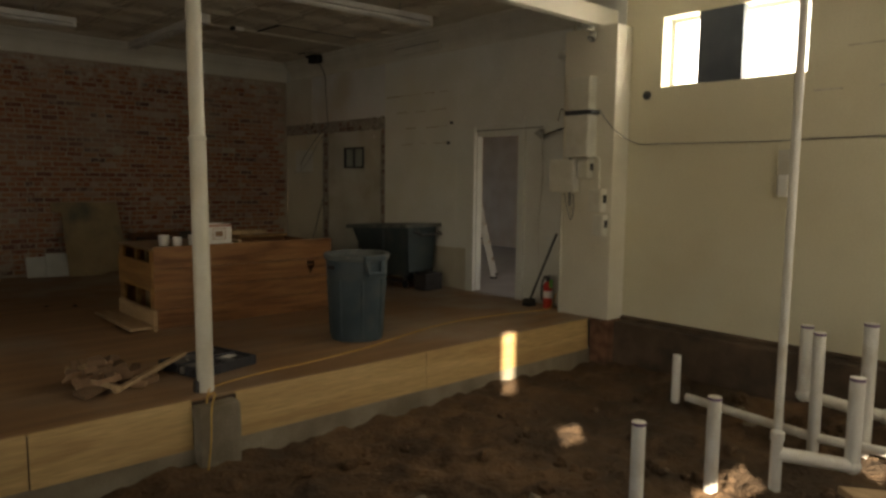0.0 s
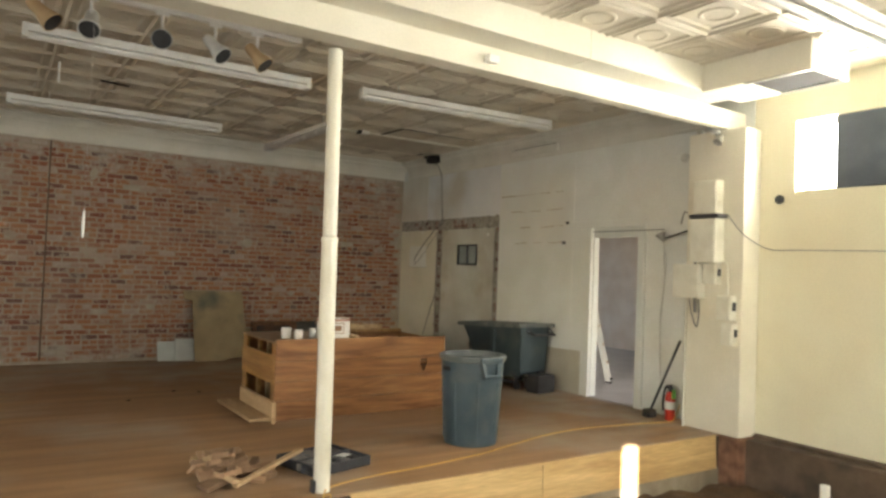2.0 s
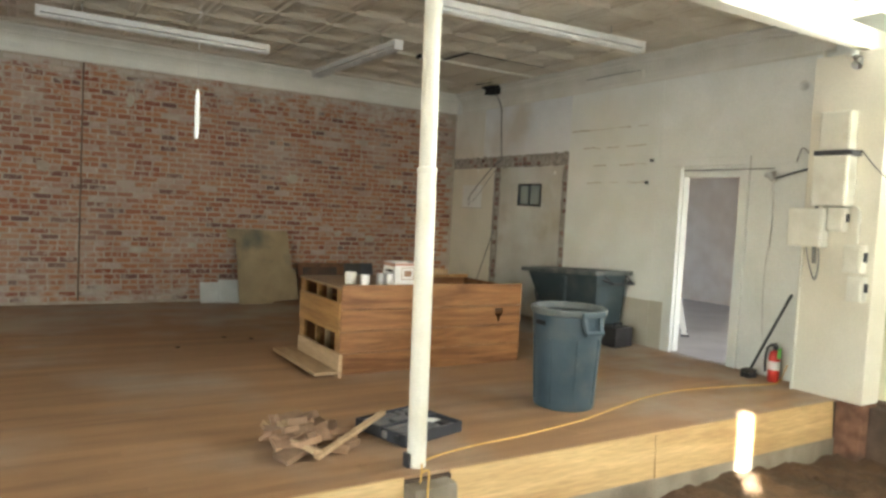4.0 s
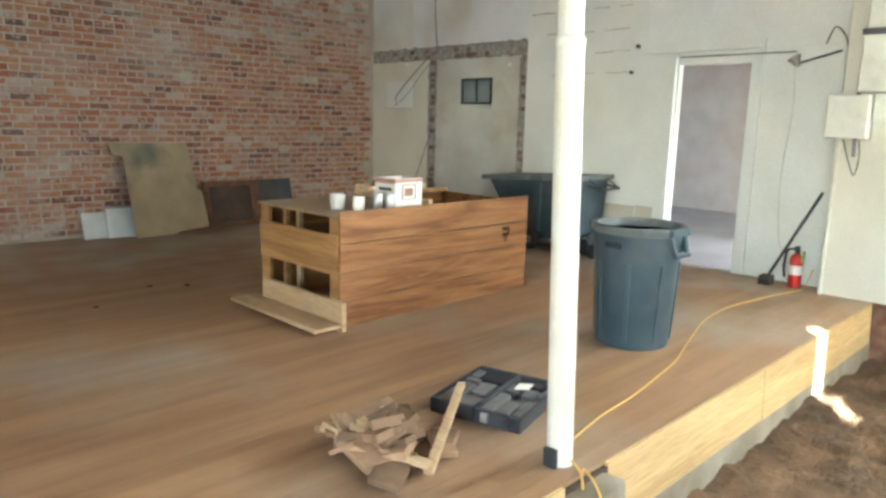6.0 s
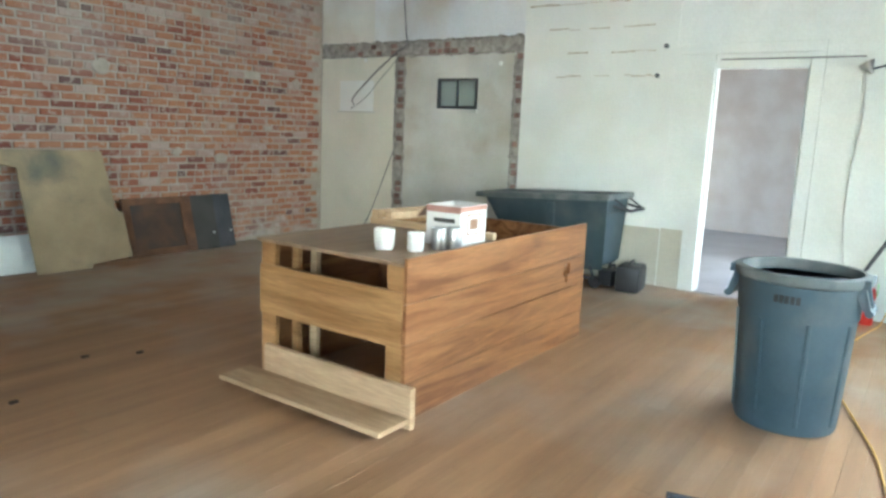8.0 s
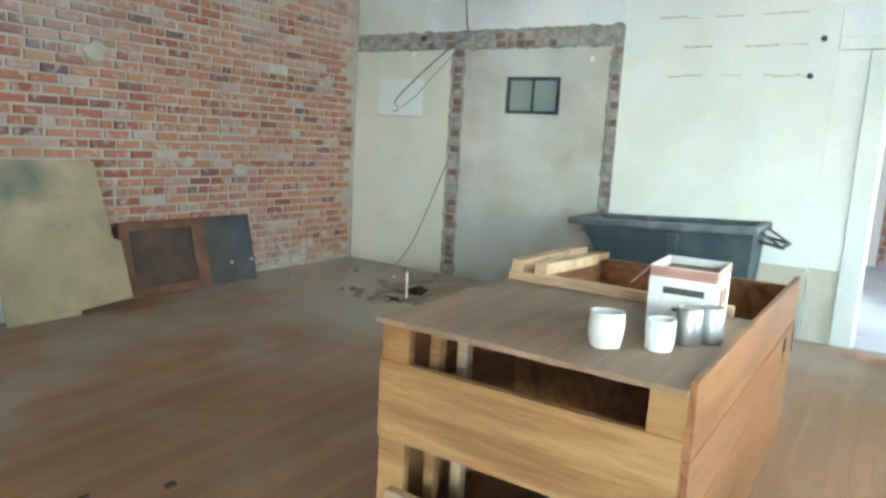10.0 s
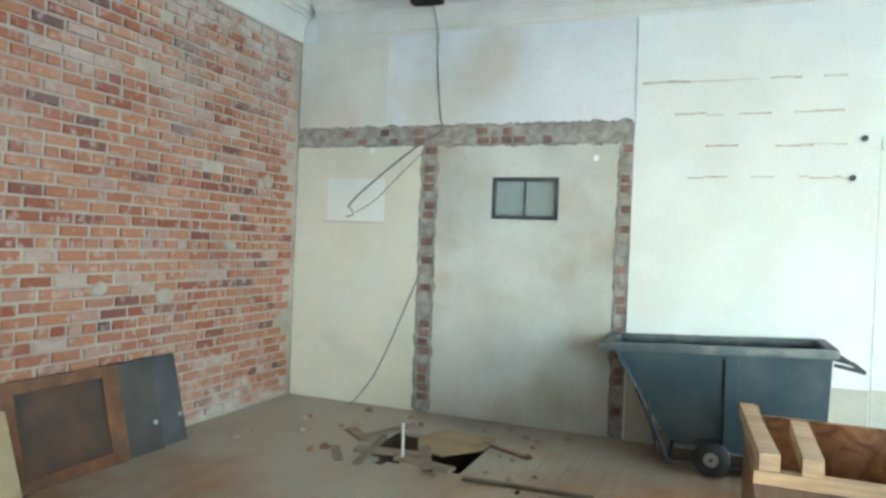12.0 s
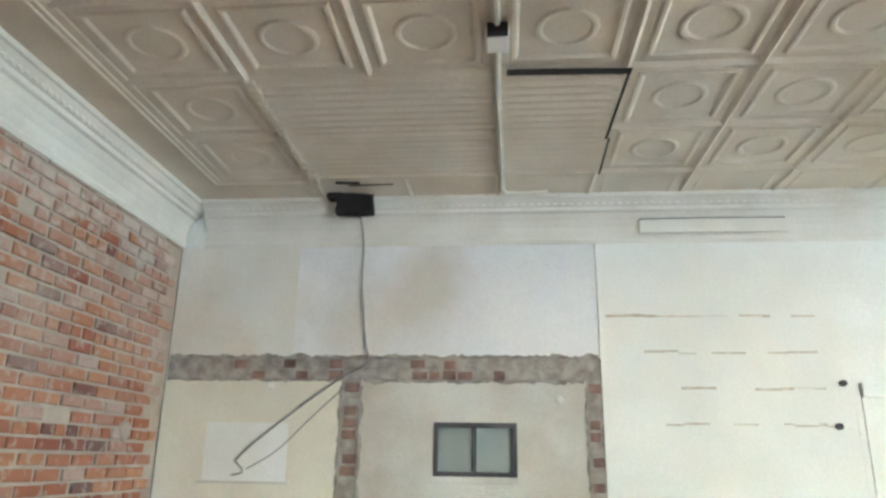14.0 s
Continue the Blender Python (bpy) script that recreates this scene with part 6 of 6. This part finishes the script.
# ---- pieces: scar bricks, floor strips, wall bricks ----
def piece_mesh(name, w, h, d, cham, material, seed, rough=0.0):
    """A brick with a chamfered front; its face looks along -y, its origin at its back's centre."""
    r = random.Random(seed)
    bm = bmesh.new()
    back = [bm.verts.new((sx * w / 2, 0, sz * h / 2)) for sx, sz in ((-1, -1), (1, -1), (1, 1), (-1, 1))]
    mid = [bm.verts.new((v.co.x, -d + cham, v.co.z)) for v in back]
    front = [bm.verts.new((v.co.x * (1 - 2 * cham / w) + r.uniform(-rough, rough), -d + r.uniform(-rough, rough), v.co.z * (1 - 2 * cham / h) + r.uniform(-rough, rough))) for v in back]
    for a, b in ((back, mid), (mid, front)):
        for k in range(4):
            bm.faces.new((a[k], a[(k + 1) % 4], b[(k + 1) % 4], b[k]))
    bm.faces.new(front)
    bmesh.ops.recalc_face_normals(bm, faces=bm.faces)
    me = bpy.data.meshes.new(name)
    bm.to_mesh(me)
    bm.free()
    me.materials.append(MAT[material])
    return me


def gather(name, meshes_at, material, parent):
    """Joins many placed meshes into one mesh."""
    verts, faces = [], []
    for me, m in meshes_at:
        o = len(verts)
        verts += [tuple(m @ v.co) for v in me.vertices]
        faces += [tuple(o + q for q in p.vertices) for p in me.polygons]
    me = bpy.data.meshes.new(name)
    me.from_pydata(verts, [], faces)
    me.materials.append(MAT[material])
    ob = new(name, me)
    ob.parent = parent
    return tagged(ob, kind="stuff")


# bricks in the wall scars
small = [piece_mesh("scar_brick", 0.095, 0.058, 0.010, 0.004, "scar_brick" if k % 2 else "scar", 60 + k, 0.003) for k in range(4)]
rng = random.Random(31)
def scar_piece(y, z, sy=1.0):
    ob = new("brick", small[rng.randrange(4)])
    ob.parent = scar
    ob.matrix_world = Matrix.Translation((XW + 0.004 + rng.uniform(0, 0.004), y, z)) @ Matrix.Rotation(radians(-90), 4, "Z") @ Matrix.Diagonal((sy, 1, 1, 1))


for yc, w in ((11.2025, 1.05), (9.595, 0.8)):
    for k in range(29):
        if rng.random() < 0.9:
            scar_piece(yc + rng.uniform(-0.01, 0.01), 0.05 + k * 0.0765, w * rng.uniform(0.8, 1.0))
for k in range(26):
    for z in (2.275, 2.35):
        if rng.random() < 0.62:
            scar_piece(9.66 + k * 0.11 + rng.uniform(-0.02, 0.02), z + rng.uniform(-0.006, 0.006), rng.uniform(0.7, 1.05))

# strip floor, cut round the hole
floor_ob = bpy.data.objects["floor"]
rng = random.Random(12)
W = 0.083
planks, far_planks = [], []
row = 0
y = YE
unit = bpy.data.meshes.new("plank")
bm = B((-0.5, -W / 2 + 0.0006, -0.02), (0.5, W / 2 - 0.0006, 0.0))
bm.to_mesh(unit)
bm.free()
unit.materials.append(MAT["floor"])
while y < YB - 0.01:
    yc = y + W / 2
    x = XMIN + rng.uniform(-2.4, 0)
    while x < XW + 0.01:
        ln = rng.uniform(1.4, 3.0)
        a, b = max(x, XMIN), min(x + ln, XW + 0.01)
        x += ln
        spans = [(a, b)]
        if HOLE[2] < yc < HOLE[3]:
            jag0, jag1 = HOLE[0] + rng.uniform(-0.1, 0.08), HOLE[1] + rng.uniform(-0.08, 0.1)
            spans = [(a, min(b, jag0)), (max(a, jag1), b)]
        for p, q in spans:
            if q - p > 0.05:
                m = Matrix.Translation(((p + q) / 2, yc, -0.0008 * rng.random())) @ Matrix.Diagonal((q - p - 0.001, 1, 1, 1))
                (planks if (0.4 < (p + q) / 2 and yc < 11.8 and len(planks) < 290) else far_planks).append((unit, m))
    y += W
for me, m in planks:
    ob = new("plank", me)
    ob.parent = floor_ob
    ob.matrix_world = m
gather("strip_flooring", far_planks, "floor", floor_ob)

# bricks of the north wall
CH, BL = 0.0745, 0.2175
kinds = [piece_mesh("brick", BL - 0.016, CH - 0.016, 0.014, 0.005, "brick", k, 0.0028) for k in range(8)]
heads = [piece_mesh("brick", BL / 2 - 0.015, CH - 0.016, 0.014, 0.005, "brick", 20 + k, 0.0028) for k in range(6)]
wall_ob = bpy.data.objects["wall_north"]
rng = random.Random(5)
near, rest = [], []
for c in range(43):
    z = 0.03 + CH * (c + 0.5)
    head = c % 7 == 3
    step = BL / 2 if head else BL
    x = -2.4 + (BL / 2 if c % 2 else 0) + (BL / 4 if head else 0) + rng.uniform(-0.02, 0.02)
    while x < XW - step * 0.45:
        set_ = heads if head else kinds
        if rng.random() > 0.012:
            m = Matrix.Translation((x, YB + 0.013 + rng.uniform(-0.004, 0.006), z + rng.uniform(-0.003, 0.003))) @ Matrix.Rotation(radians(rng.uniform(-0.6, 0.6)), 4, "Y") @ Matrix.Diagonal((rng.uniform(0.93, 1.0), 1, rng.uniform(0.92, 1.03), 1))
            item = (set_[rng.randrange(len(set_))], m)
            (near if (x > 5.15 and 0.3 < z < 2.95 and len(near) < 300) else rest).append(item)
        x += step
for me, m in near:
    ob = new("brick", me)
    ob.parent = wall_ob
    ob.matrix_world = m
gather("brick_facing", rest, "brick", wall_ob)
